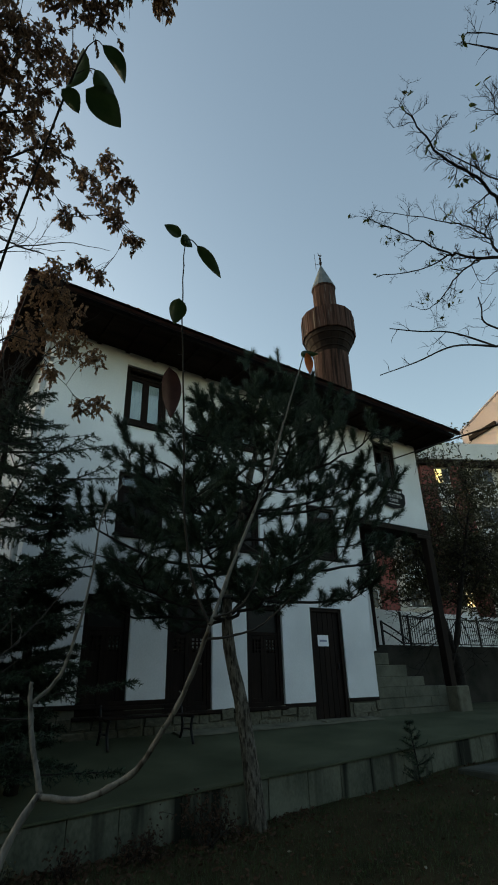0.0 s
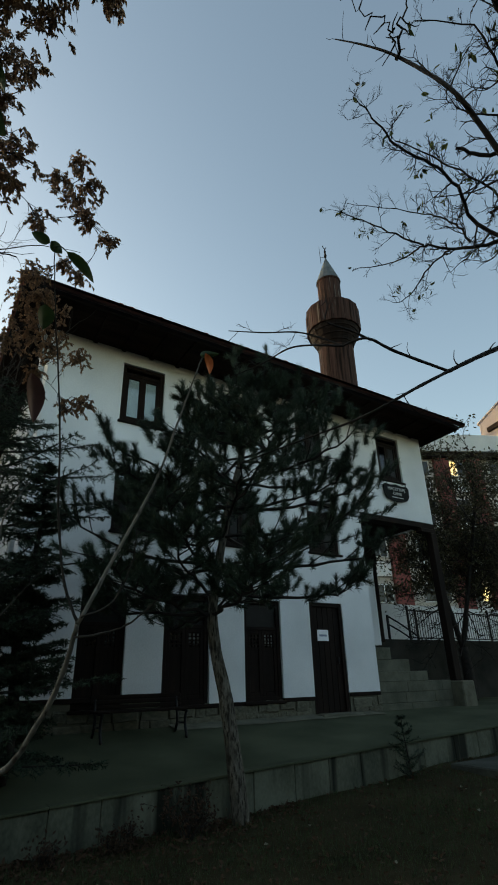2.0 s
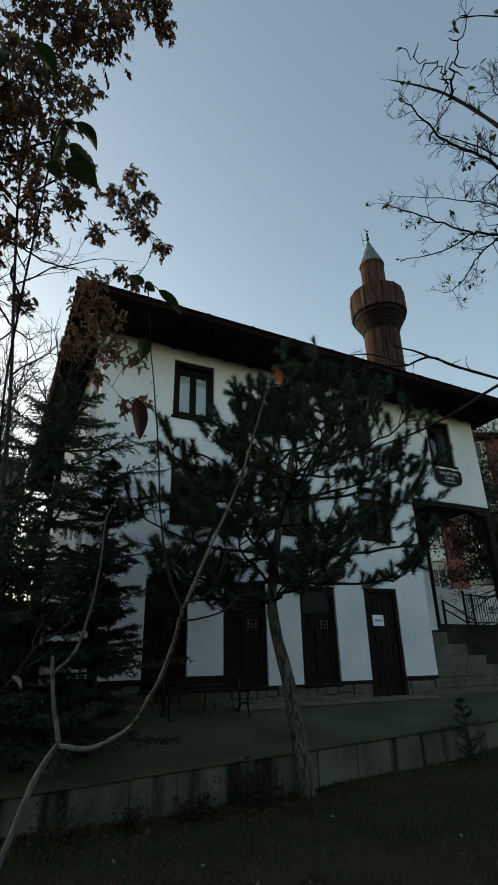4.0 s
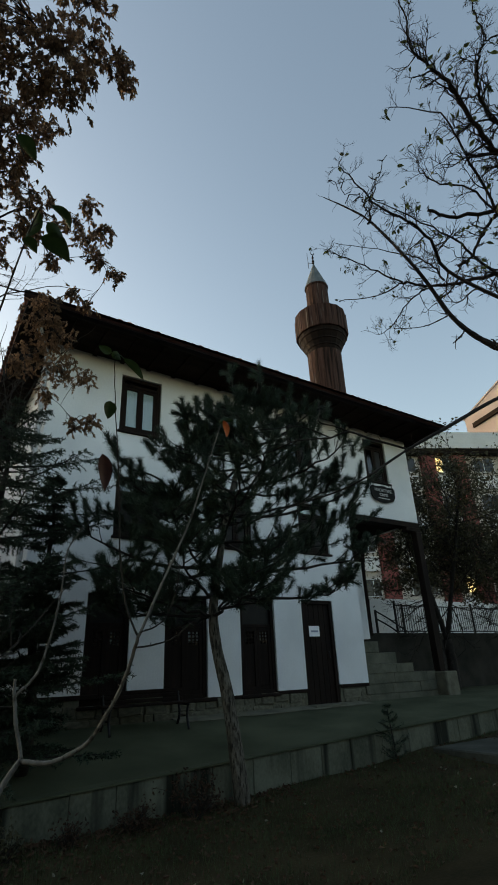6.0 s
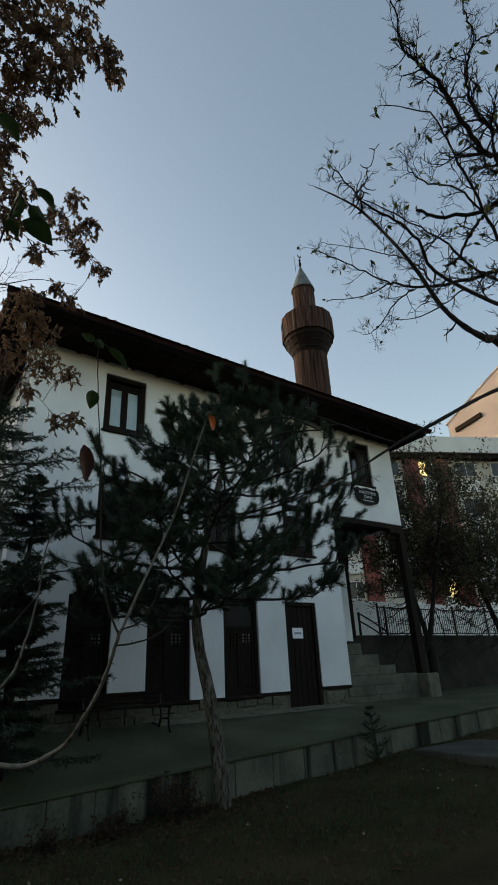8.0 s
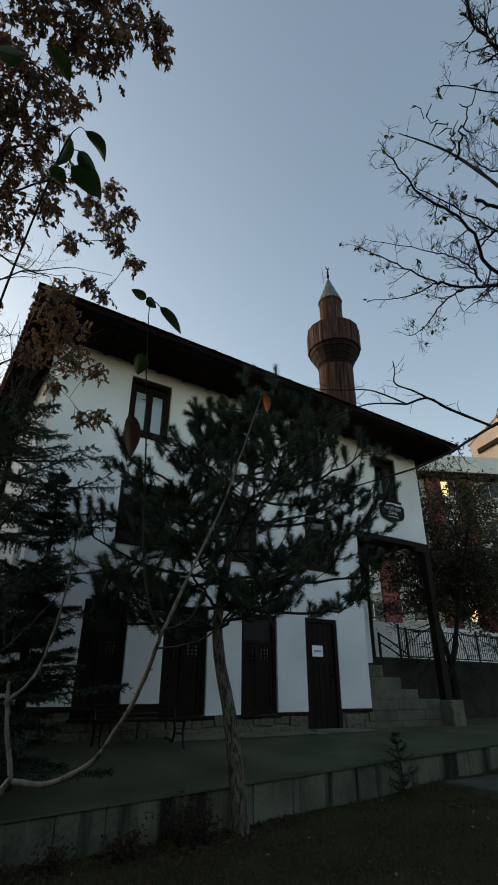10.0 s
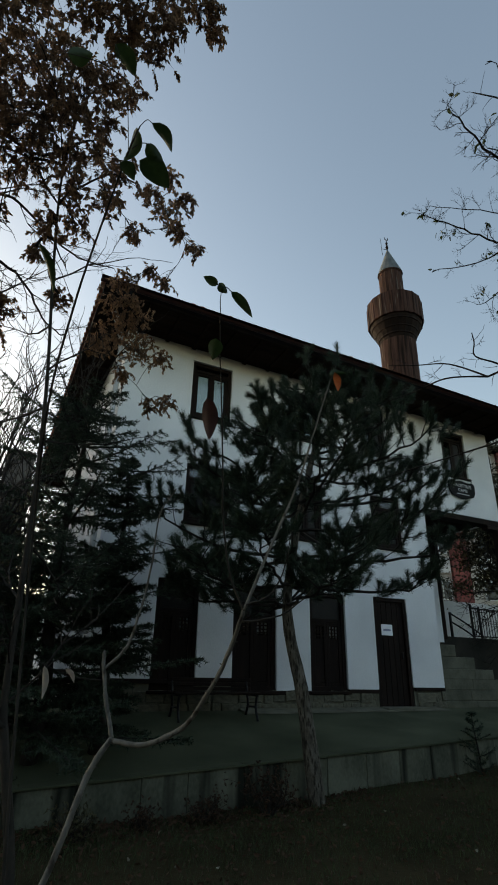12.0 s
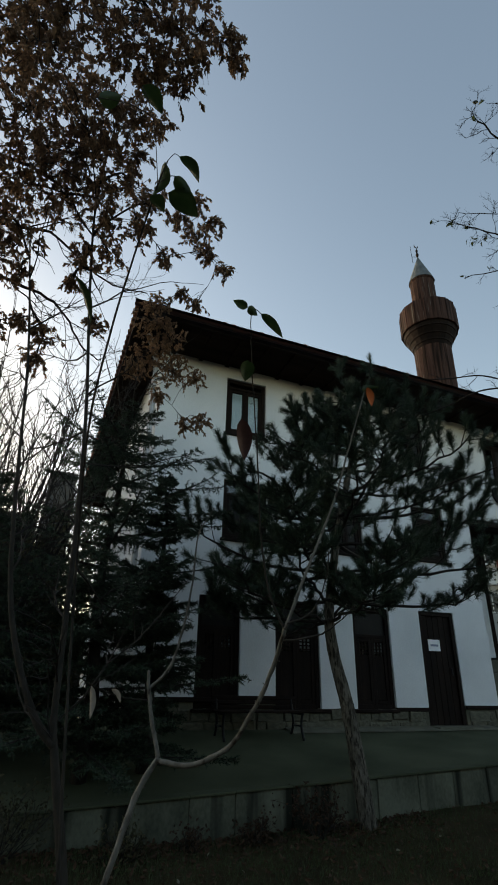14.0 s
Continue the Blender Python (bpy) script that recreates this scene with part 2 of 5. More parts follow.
class Tubes:
    """Gathers tapered tubes (limbs, twigs) into one mesh."""

    def __init__(self):
        self.v, self.f = [], []

    def add(self, pts, radii, sides=5):
        pts = [Vector(p) for p in pts]
        start = len(self.v)
        side = None
        for i, p in enumerate(pts):
            d = (pts[min(i + 1, len(pts) - 1)] - pts[max(i - 1, 0)])
            d = d.normalized() if d.length > 1e-9 else Vector((0, 0, 1))
            side = (d.orthogonal() if side is None else side - d * side.dot(d))
            side = side.normalized() if side.length > 1e-6 else d.orthogonal().normalized()
            up = d.cross(side)
            for s in range(sides):
                a = 2 * math.pi * s / sides
                self.v.append(p + (side * math.cos(a) + up * math.sin(a)) * radii[i])
        for i in range(len(pts) - 1):
            for s in range(sides):
                a, b = start + i * sides + s, start + i * sides + (s + 1) % sides
                self.f.append((a, b, b + sides, a + sides))
        self.f.append(tuple(start + (len(pts) - 1) * sides + s for s in range(sides)))
        self.f.append(tuple(start + s for s in reversed(range(sides))))


def spline(points, steps=5):
    """A smooth way through a few points."""
    p = [Vector(q) for q in points]
    out = []
    for i in range(len(p) - 1):
        a, b, c, d = p[max(i - 1, 0)], p[i], p[i + 1], p[min(i + 2, len(p) - 1)]
        for k in range(steps):
            t = k / steps
            out.append(0.5 * (2 * b + (c - a) * t + (2 * a - 5 * b + 4 * c - d) * t * t + (3 * b - a - 3 * c + d) * t ** 3))
    out.append(p[-1])
    return out


def taper(n, r0, r1):
    return [r0 + (r1 - r0) * i / max(n - 1, 1) for i in range(n)]


def wander(rng, start, direction, length, steps, bend, lift=0.0):
    """A crooked way from start."""
    p, d = Vector(start), Vector(direction).normalized()
    out = [p.copy()]
    for _ in range(steps):
        d = (d + Vector((rng.uniform(-bend, bend), rng.uniform(-bend, bend), rng.uniform(-bend, bend) + lift))).normalized()
        p = p + d * (length / steps)
        out.append(p.copy())
    return out

# ---- ground ----


def lawn_z(x, y):
    return 0.02 + 0.02 * max(-2.0, min(y, 6.0)) + 0.055 * max(0.0, min(x - 3.5, 9.0)) + 0.05 * noise.noise((x * 0.7, y * 0.7, 0.0))


def kerb_z(x):
    return max(0.40, min(0.50 + 0.04 * (x - 1.8), 0.95))


def terrace_z(x, y):
    f = max(0.0, min((y - 5.9) / 2.6, 1.0))
    return kerb_z(x) * (1 - f) + 0.95 * f - 0.03 * (1 - f)


def sheet(name, x0, x1, nx, y0, y1, ny, height, mat, label, category):
    verts = [(x0 + (x1 - x0) * i / nx, y0 + (y1 - y0) * k / ny, 0) for k in range(ny + 1) for i in range(nx + 1)]
    verts = [(x, y, height(x, y)) for x, y, _ in verts]
    faces = [(k * (nx + 1) + i, k * (nx + 1) + i + 1, (k + 1) * (nx + 1) + i + 1, (k + 1) * (nx + 1) + i) for k in range(ny) for i in range(nx)]
    return tagged(raw(name, verts, faces, mat, smooth=True), label, category, kind="structure")


sheet("ground", -900, 900, 40, -900, 900, 40, lambda x, y: -0.35, FAR_GROUND, "dusky flat ground reaching the horizon", "ground")
sheet("lawn", -14, 16, 90, -10, 5.86, 50, lawn_z, SOIL, "dark soil lawn with thin grass and leaves", "lawn")
sheet("terrace_pavement", -12, 34, 92, 5.84, 11.3, 12, terrace_z, ASPHALT, "dark worn asphalt forecourt beside the house", "pavement")

# upper ground behind the steps
tagged(part("upper_terrace", box((9.6, 10.9, 0.3), (40, 20, 2.52)), CONCRETE), "raised concrete yard behind a dark wall", "terrace", kind="structure")
MASONRY = material("near_black_masonry", (0.012, 0.012, 0.010), (0.04, 0.038, 0.032), 0.95, 2, 25, 0.6)
tagged(part("wall_yard", box((11.78, 10.8, 0.5), (40, 10.96, 2.60), 0.01), MASONRY), "dark masonry wall under the railing", "wall", kind="structure")

# ---- house ----
FY = 8.575
def eave_z(x):
    return 8.31 - 0.016 * (x - 1.0)


OPENINGS = {
    "ground": [(2.88, 3.70, 1.26, 3.13), (4.40, 5.33, 1.26, 3.13), (6.10, 6.98, 1.26, 3.13)],
    "middle": [(3.26, 4.22, 4.22, 5.46), (5.68, 6.50, 4.20, 5.48), (7.86, 8.78, 4.26, 5.52)],
    "upper": [(3.24, 4.18, 6.50, 7.87), (5.62, 6.52, 6.55, 7.80), (7.70, 8.52, 6.58, 7.82), (10.46, 11.34, 6.49, 7.81)],
}
DOOR = (7.74, 8.66, 0.90, 3.15)
holes = [h for row in OPENINGS.values() for h in row] + [DOOR, (9.55, 13.0, 0.0, 5.44), (1.75, 4.40, 1.0, 1.44), (6.98, 7.74, 1.0, 1.30), (8.66, 9.55, 1.0, 1.345)]


def under_roof(bm, top):
    """Trims the wall's head to the slope of the boarded eaves."""
    for v in bm.verts:
        if v.co.z > top - 0.001:
            v.co.z = eave_z(v.co.x) - 0.102
    return bm


tagged(part("wall_front", under_roof(pierced(1.75, 12.27, 1.27, 8.12, FY, FY + 0.32, holes), 8.12), PLASTER), "white plastered house front with dark window openings", "wall", kind="structure")
tagged(part("wall_side", under_roof(box((1.75, FY + 0.32, 0.9), (2.05, 17.5, 8.12)), 8.12), PLASTER), "white plastered side wall of the house", "wall", kind="structure")
tagged(part("wall_far_side", under_roof(box((11.97, FY + 0.32, 5.44), (12.27, 17.5, 8.0)), 8.0), PLASTER), "white plastered upper side wall over the porch", "wall", kind="structure")
tagged(part("wall_back", box((2.05, 17.2, 0.9), (11.97, 17.5, 8.0)), PLASTER), "plain white back wall of the house", "wall", kind="structure")
tagged(part("wall_porch_side", box((9.25, FY + 0.32, 0.9), (9.55, 17.2, 5.44)), PLASTER), "white plastered ground floor wall beside the porch", "wall", kind="structure")
tagged(part("wall_porch_inner", box((9.55, 10.6, 2.42), (11.77, 10.85, 4.66)), PLASTER), "white plastered wall at the back of the porch", "wall", kind="structure")
tagged(part("porch_ceiling", box((9.55, FY + 0.33, 5.40), (12.0, 17.2, 5.62)), SOFFIT), "dark boarded porch ceiling", "ceiling", kind="structure")
tagged(part("trim_porch_beam", box((9.55, FY - 0.01, 5.28), (12.3, FY + 0.28, 5.43), 0.01), DARKWOOD), "dark timber beam under the overhanging storey", "beam", kind="structure")
tagged(part("trim_porch_lintel", box((9.56, 10.58, 4.66), (11.96, 10.85, 5.39), 0.01), DARKWOOD), "dark timber boarding above the porch wall", "boarding", kind="structure")
tagged(part("upper_floor", box((2.05, FY + 0.33, 5.9), (11.97, 17.2, 6.1)), DARKWOOD), "dark wooden floor inside the house", "floor", kind="structure")
tagged(part("house_floor", box((2.05, FY + 0.33, 0.9), (9.25, 17.2, 1.0)), DARKWOOD), "dark floor inside the house", "floor", kind="structure")


def window(x0, x1, z0, z1, label, pale_back=True, bars=0, group="front windows", half=False):
    """A two-leaf dark wooden window set a hand back in its opening."""
    w = base("window", (x0 + x1) / 2, FY, z0, label, "window", group, "structure")
    ox, oy, oz = w.location
    y0, y1 = FY + 0.05 - oy, FY + 0.15 - oy
    x0, x1, h, t = x0 - ox + 0.003, x1 - ox - 0.003, z1 - z0 - 0.003, 0.085
    fr = bmesh.new()
    add_box(fr, (x0, y0, 0.003), (x0 + t, y1, h), 0.006)
    add_box(fr, (x1 - t, y0, 0.003), (x1, y1, h), 0.006)
    add_box(fr, (x0 + t, y0, h - t), (x1 - t, y1, h), 0.006)
    add_box(fr, (x0 + t, y0, 0.003), (x1 - t, y1, t), 0.006)
    part("window_frame", fr, DARKWOOD, w)
    mid = (x0 + x1) / 2
    zt = h - t - (0.15 if pale_back else 0.26 if bars == 0 else 0.5) * (1 if h > 1.0 else 0)
    rails = box((x0 + t, y0 + 0.01, zt), (x1 - t, y1 - 0.01, zt + 0.07), 0.005)
    part("transom", rails, DARKWOOD, w)
    for a, b in ((x0 + t, mid), (mid, x1 - t)):
        leaf = bmesh.new()
        s = 0.07
        add_box(leaf, (a, y0 + 0.02, t), (a + s, y1 - 0.02, zt), 0.004)
        add_box(leaf, (b - s, y0 + 0.02, t), (b, y1 - 0.02, zt), 0.004)
        add_box(leaf, (a + s, y0 + 0.02, t), (b - s, y1 - 0.02, t + s), 0.004)
        add_box(leaf, (a + s, y0 + 0.02, zt - s), (b - s, y1 - 0.02, zt), 0.004)
        case = part("casement", leaf, DARKWOOD, w)
        if bars:
            part("panel", box((a + s, y0 + 0.035, t + s), (b - s, y0 + 0.06, 0.95), 0.008), DARKWOOD, case)
            part("pane", box((a + s, y0 + 0.045, 0.95), (b - s, y0 + 0.05, zt - s)), GLASS, case).visible_shadow = False
            for i in (1, 2):
                c = a + s + (b - a - 2 * s) * i / 3
                part("muntin", box((c - 0.012, y0 + 0.03, 0.95), (c + 0.012, y0 + 0.06, zt - s)), DARKWOOD, case)
            for i in range(5):
                c = 0.95 + (zt - s - 0.95) * i / 4.0
                part("muntin", box((a + s, y0 + 0.028, c - 0.012), (b - s, y0 + 0.058, c + 0.012)), DARKWOOD, case)
            if a > x0 + t + 0.01:
                # pale sheet added in place of the light reflected by the small panes
                part("pane_sheet", box((a + s + 0.004, y0 + 0.062, 1.0), (b - s - 0.004, y0 + 0.066, 1.28)), PALESHEET, w, "pale sheet imitating reflected light in small panes")
        else:
            part("pane", box((a + s, y0 + 0.04, t + s), (b - s, y0 + 0.045, zt - s)), GLASS if pale_back and not (half and b > mid) else DARKPANE, case).visible_shadow = False
        if pale_back and not (half and b > mid):
            part("pane_sheet", box((a + s + 0.004, y0 + 0.052, t + s + 0.004), (b - s - 0.004, y0 + 0.06, zt - s - 0.004)), PALESHEET, w, "pale sheet close behind the pane")
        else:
            # near-black sheet stands in for the unlit room
            part("backing", box((a, y1 + 0.10, t), (b, y1 + 0.11, h - t)), UNLITBACK, w)
    part("top_pane", box((x0 + t, y0 + 0.05, zt + 0.07), (x1 - t, y0 + 0.06, h - t)), DARKPANE if bars else GLASS, w)
    part("window_sill", box((x0 - 0.04, -0.05, -0.05), (x1 + 0.04, 0.04, 0.0), 0.008), DARKWOOD, w)
    return w


for row, place in (("upper", "upstairs"), ("middle", "middle floor"), ("ground", "ground floor")):
    for h in OPENINGS[row]:
        window(*h, "dark brown wooden " + place + " window in white plaster", row == "upper", 0 if row != "ground" else 1, half=h[0] > 7)

# house door, with a paper notice
door = base("door_front", (DOOR[0] + DOOR[1]) / 2, FY, DOOR[2], "dark wooden plank door with a paper notice", "door", "", "structure")
dw, dh = (DOOR[1] - DOOR[0]) / 2, DOOR[3] - DOOR[2]
fr = bmesh.new()
add_box(fr, (-dw + 0.003, 0.02, 0), (-dw + 0.09, 0.16, dh - 0.003), 0.006)
add_box(fr, (dw - 0.09, 0.02, 0), (dw - 0.003, 0.16, dh - 0.003), 0.006)
add_box(fr, (-dw + 0.09, 0.02, dh - 0.09), (dw - 0.09, 0.16, dh - 0.003), 0.006)
part("door_frame", fr, DARKWOOD, door)
for i in range(5):
    a = -dw + 0.09 + i * (2 * dw - 0.18) / 5
    part("plank", box((a + 0.003, 0.06, 0.02), (a + (2 * dw - 0.18) / 5 - 0.003, 0.10, dh - 0.09), 0.006), DARKWOOD, door)
part("door_handle", box((dw - 0.2, 0.02, 1.0), (dw - 0.17, 0.06, 1.14), 0.008), IRON, door, "small iron handle")
tagged(part("step_door", box((DOOR[0] - 0.08, FY - 0.35, 0.80), (DOOR[1] + 0.08, FY + 0.30, 0.985), 0.02), STONE), "worn stone step below the door", "step", kind="structure")
notice = base("paper_notice", 8.10, FY + 0.05, 2.36, "white paper notice taped on the dark door", "notice")
part("sheet", box((-0.15, -0.004, 0), (0.15, 0.004, 0.225)), PAPER, notice)
part("print_line", box((-0.10, -0.007, 0.09), (0.10, -0.0045, 0.13)), INK, notice)

# roof: low hip with clay tiles, boarded soffit, gutter
RX0, RX1, RY0, RY1 = 1.0, 12.7, 7.45, 20.6


roof = base("roof", 7, 13, 8.2, "low tiled hip roof with wide dark boarded eaves", "roof", "", "structure")
roof.location = (0, 0, 0)


def slab(x0, x1, y0, y1, drop0, drop1):
    bm = box((x0, y0, 0), (x1, y1, 1))
    for v in bm.verts:
        v.co.z = eave_z(v.co.x) - (drop1 if v.co.z > 0.5 else drop0)
    return bm


part("soffit", slab(RX0 + 0.05, RX1 - 0.05, RY0 + 0.05, RY1 - 0.05, 0.10, 0.075), SOFFIT, roof)
for a, b, c, d in ((RX0, RX1, RY0, RY0 + 0.05), (RX0, RX1, RY1 - 0.05, RY1), (RX0, RX0 + 0.05, RY0 + 0.05, RY1 - 0.05), (RX1 - 0.05, RX1, RY0 + 0.05, RY1 - 0.05)):
    part("fascia", slab(a, b, c, d, 0.13, 0.03), DARKWOOD, roof)
x = RX0 + 0.3
while x < RX1 - 0.2:
    part("rafter", slab(x, x + 0.09, RY0 + 0.06, FY - 0.005, 0.145, 0.101), SOFFIT, roof)
    x += 0.62
y = RY0 + 0.5
while y < RY1 - 0.3:
    part("rafter", slab(RX0 + 0.06, 1.745, y, y + 0.09, 0.145, 0.101), SOFFIT, roof)
    y += 0.62
# tile covering as ridged slopes
ridge_y, ridge_h = (RY0 + RY1) / 2, 2.0


def roof_height(x, y):
    d = min(x - RX0, RX1 - x, y - RY0, RY1 - y)
    return eave_z(x) - 0.04 + d * ridge_h / 5.6


pitch = 0.205
vs, fs = [], []
n = int((RX1 - RX0) / pitch)
for i in range(n):
    x = RX0 + pitch * (i + 0.5)
    for front in (True, False):
        reach = min(x - RX0, RX1 - x, 5.5)
        y0, y1 = (RY0, RY0 + reach) if front else (RY1, RY1 - reach)
        if reach < 0.15:
            continue
        rows = max(1, int(reach / 0.35))
        for r in range(rows):
            ya, yb = y0 + (y1 - y0) * r / rows, y0 + (y1 - y0) * (r + 1) / rows
            s = len(vs)
            for yy, lift in ((ya, 0.03), (yb, 0.0)):
                for q in range(5):
                    a = math.pi * q / 4
                    vs.append((x - math.cos(a) * pitch * 0.5, yy, roof_height(x, yy) + lift + math.sin(a) * 0.055))
            for q in range(4):
                fs.append((s + q, s + q + 1, s + 6 + q, s + 5 + q))
m = int((RY1 - RY0) / pitch)
for i in range(m):
    y = RY0 + pitch * (i + 0.5)
    for left in (True, False):
        reach = min(y - RY0, RY1 - y, 5.5)
        x0, x1 = (RX0, RX0 + reach) if left else (RX1, RX1 - reach)
        if reach < 0.15:
            continue
        rows = max(1, int(reach / 0.35))
        for r in range(rows):
            xa, xb = x0 + (x1 - x0) * r / rows, x0 + (x1 - x0) * (r + 1) / rows
            s = len(vs)
            for xx, lift in ((xa, 0.03), (xb, 0.0)):
                for q in range(5):
                    a = math.pi * q / 4
                    vs.append((xx, y - math.cos(a) * pitch * 0.5, roof_height(xx, y) + lift + math.sin(a) * 0.055))
            for q in range(4):
                fs.append((s + q, s + q + 1, s + 6 + q, s + 5 + q))
tagged(raw("tile_courses", vs, fs, TILE, roof), kind="stuff")
deck = bmesh.new()
for a in ((RX0 + 0.02, RY0 + 0.02), (RX1 - 0.02, RY0 + 0.02), (RX1 - 0.02, RY1 - 0.02), (RX0 + 0.02, RY1 - 0.02), (6.5, ridge_y), (7.3, ridge_y)):
    deck.verts.new((*a, roof_height(*a) - 0.03 if a[1] != ridge_y else 10.2))
deck.verts.ensure_lookup_table()
for f in ((0, 1, 5, 4), (1, 2, 5), (2, 3, 4, 5), (3, 0, 4), (3, 2, 1, 0)):
    deck.faces.new([deck.verts[i] for i in f])
part("roof_deck", deck, DARKWOOD, roof)
# eave tiles: half-round, one by one along the front and side eaves
half = bmesh.new()
ring = []
for yy in (0.0, 0.34):
    for rad in (0.09, 0.072):
        ring.append([half.verts.new((-math.cos(math.pi * q / 6) * rad * (1 - 0.15 * (yy > 0)), yy, math.sin(math.pi * q / 6) * rad * 0.8)) for q in range(7)])
for q in range(6):
    for a, b in ((0, 2), (1, 3), (0, 1), (2, 3)):
        half.faces.new([ring[a][q], ring[a][q + 1], ring[b][q + 1], ring[b][q]])
bmesh.ops.recalc_face_normals(half, faces=half.faces)
eave_mesh = bpy.data.meshes.new("eave_tile")
half.to_mesh(eave_mesh)
half.free()
rng = random.Random(5)
for i in range(n):
    t = link("eave_tile", eave_mesh, TILE, roof)
    x = RX0 + pitch * (i + 0.5)
    t.matrix_world = pose(x, RY0 - 0.05 + rng.uniform(-0.015, 0.015), eave_z(x) + 0.025 + rng.uniform(-0.012, 0.012), 17, rng.uniform(-4, 4), rng.uniform(-3, 3))
for i in range(m):
    t = link("eave_tile", eave_mesh, TILE, roof)
    t.matrix_world = pose(RX0 - 0.05, RY0 + pitch * (i + 0.5), eave_z(RX0) - 0.03, 17, 0, -90)

# gutter along the front eave
gut = bmesh.new()
prof = [(-0.17, 0.03), (-0.17, -0.04), (-0.14, -0.075), (-0.09, -0.08), (-0.06, -0.05), (-0.06, 0.02)]
ends = [[gut.verts.new((x, RY0 + a, eave_z(x) + b - 0.020)) for a, b in prof] for x in (RX0 - 0.1, RX1 + 0.06)]
for i in range(5):
    gut.faces.new([ends[0][i], ends[0][i + 1], ends[1][i + 1], ends[1][i]])
bmesh.ops.solidify(gut, geom=gut.faces[:], thickness=0.006)
part("gutter", gut, material("dark_red_gutter", (0.03, 0.012, 0.01), (0.07, 0.025, 0.02), 0.5, 3, 30, 0.1), roof, "dark red metal gutter")

# drainpipe at the corner
pipe = base("drainpipe", 1.62, 8.50, 0.9, "grey metal drainpipe at the house corner", "pipe")
tb = Tubes()
tb.add(spline([(0, 0, 0), (0, 0, 3.4), (0, 0, 6.6), (-0.1, -0.2, 6.95), (-0.3, -0.55, 7.15)], 6), [0.055] * 25, 10)
raw("tube", tb.v, tb.f, ZINC, pipe, smooth=True)
for z in (1.2, 3.1, 5.0, 6.5):
    part("bracket", box((-0.07, -0.07, z), (0.135, 0.08, z + 0.04), 0.01), ZINC, pipe)

# stone plinth of rubble blocks
plinth = base("plinth_front", 0, 0, 0, "rough rubble stone plinth under white plaster", "plinth", "", "structure")
part("plinth_core", box((1.78, FY + 0.01, 0.6), (2.88, FY + 0.3, 1.435)), STONE, plinth)
part("plinth_core", box((2.882, FY + 0.01, 0.6), (3.70, FY + 0.3, 1.258)), STONE, plinth)
part("plinth_core", box((3.702, FY + 0.01, 0.6), (4.398, FY + 0.3, 1.435)), STONE, plinth)
part("plinth_core", box((4.40, FY + 0.01, 0.6), (6.978, FY + 0.3, 1.258)), STONE, plinth)
part("plinth_core", box((6.98, FY + 0.01, 0.6), (7.73, FY + 0.3, 1.296)), STONE, plinth)
part("plinth_core", box((8.67, FY + 0.01, 0.6), (9.53, FY + 0.3, 1.34)), STONE, plinth)


def stone_mesh(seed):
    r = random.Random(seed)
    bm = box((-0.5, -0.5, -0.5), (0.5, 0.5, 0.5), 0.10)
    for v in bm.verts:
        v.co += Vector((r.uniform(-0.06, 0.06), r.uniform(-0.05, 0.05), r.uniform(-0.09, 0.09)))
    bmesh.ops.recalc_face_normals(bm, faces=bm.faces)
    me = bpy.data.meshes.new("stone")
    bm.to_mesh(me)
    bm.free()
    return me


stones = [stone_mesh(i) for i in range(5)]
rng = random.Random(11)
for xa, xb in ((1.78, 7.64), (8.76, 9.55)):
    for z0, z1 in ((0.86, 1.07), (1.07, 1.262)):
        x = xa
        while x < xb - 0.08:
            w = min(rng.uniform(0.16, 0.55), xb - x)
            s = link("stone", rng.choice(stones), STONE, plinth)
            s.matrix_world = pose(x + w / 2, FY + 0.075 - rng.uniform(0, 0.03), (z0 + z1) / 2 + rng.uniform(-0.025, 0.02), 0, rng.uniform(-6, 6), 0) @ Matrix.Diagonal((w * 0.97, 0.16, (z1 - z0) * 0.97, 1))
            x += w

# worn concrete apron along the plinth
apron = bmesh.new()
rng = random.Random(17)
row = []
for i in range(33):
    x = 4.55 + i * 0.145
    y = 8.18 + 0.10 * noise.noise((x * 2.0, 0.0, 0.0)) - 0.02 * i / 32
    row.append([apron.verts.new((x, y, terrace_z(x, y) + 0.012)), apron.verts.new((x, y + 0.02, terrace_z(x, y) + 0.03)), apron.verts.new((x, FY + 0.005, 0.985))])
for a, b in zip(row, row[1:]):
    for k in (0, 1):
        apron.faces.new([a[k], b[k], b[k + 1], a[k + 1]])
tagged(part("apron_pavement", apron, STONE), "worn pale concrete apron along the house foot", "pavement", kind="structure")

# porch post, its stone block and the steps
block = base("stone_pedestal", 12.2, 8.55, 0.9, "pale square stone pedestal beside the steps", "pedestal")
part("pedestal_block", box((-0.23, -0.25, -0.05), (0.23, 0.25, 0.60), 0.03), STONE, block)
post = base("porch_post", 12.16, 8.62, 1.50, "dark timber post carrying the overhanging storey", "post")
part("shaft", box((-0.11, -0.10, 0), (0.11, 0.10, 3.66), 0.015), DARKWOOD, post)
part("bracket", box((-0.45, -0.08, 3.66), (0.13, 0.12, 3.78), 0.015), DARKWOOD, post)
post = base("porch_post", 11.87, 10.70, 2.52, "dark timber post at the back of the porch", "post")
part("shaft", box((-0.08, -0.08, -0.01), (0.08, 0.08, 2.14), 0.012), DARKWOOD, post)
steps = base("stone_steps", 10.8, 9, 0.9, "worn stone steps climbing under the porch", "steps", "", "structure")
steps.location = (0, 0, 0)
rng = random.Random(3)
part("stair_core", box((9.57, 8.80, 0.5), (11.9, 10.68, 1.28)), STEPSTONE, steps)
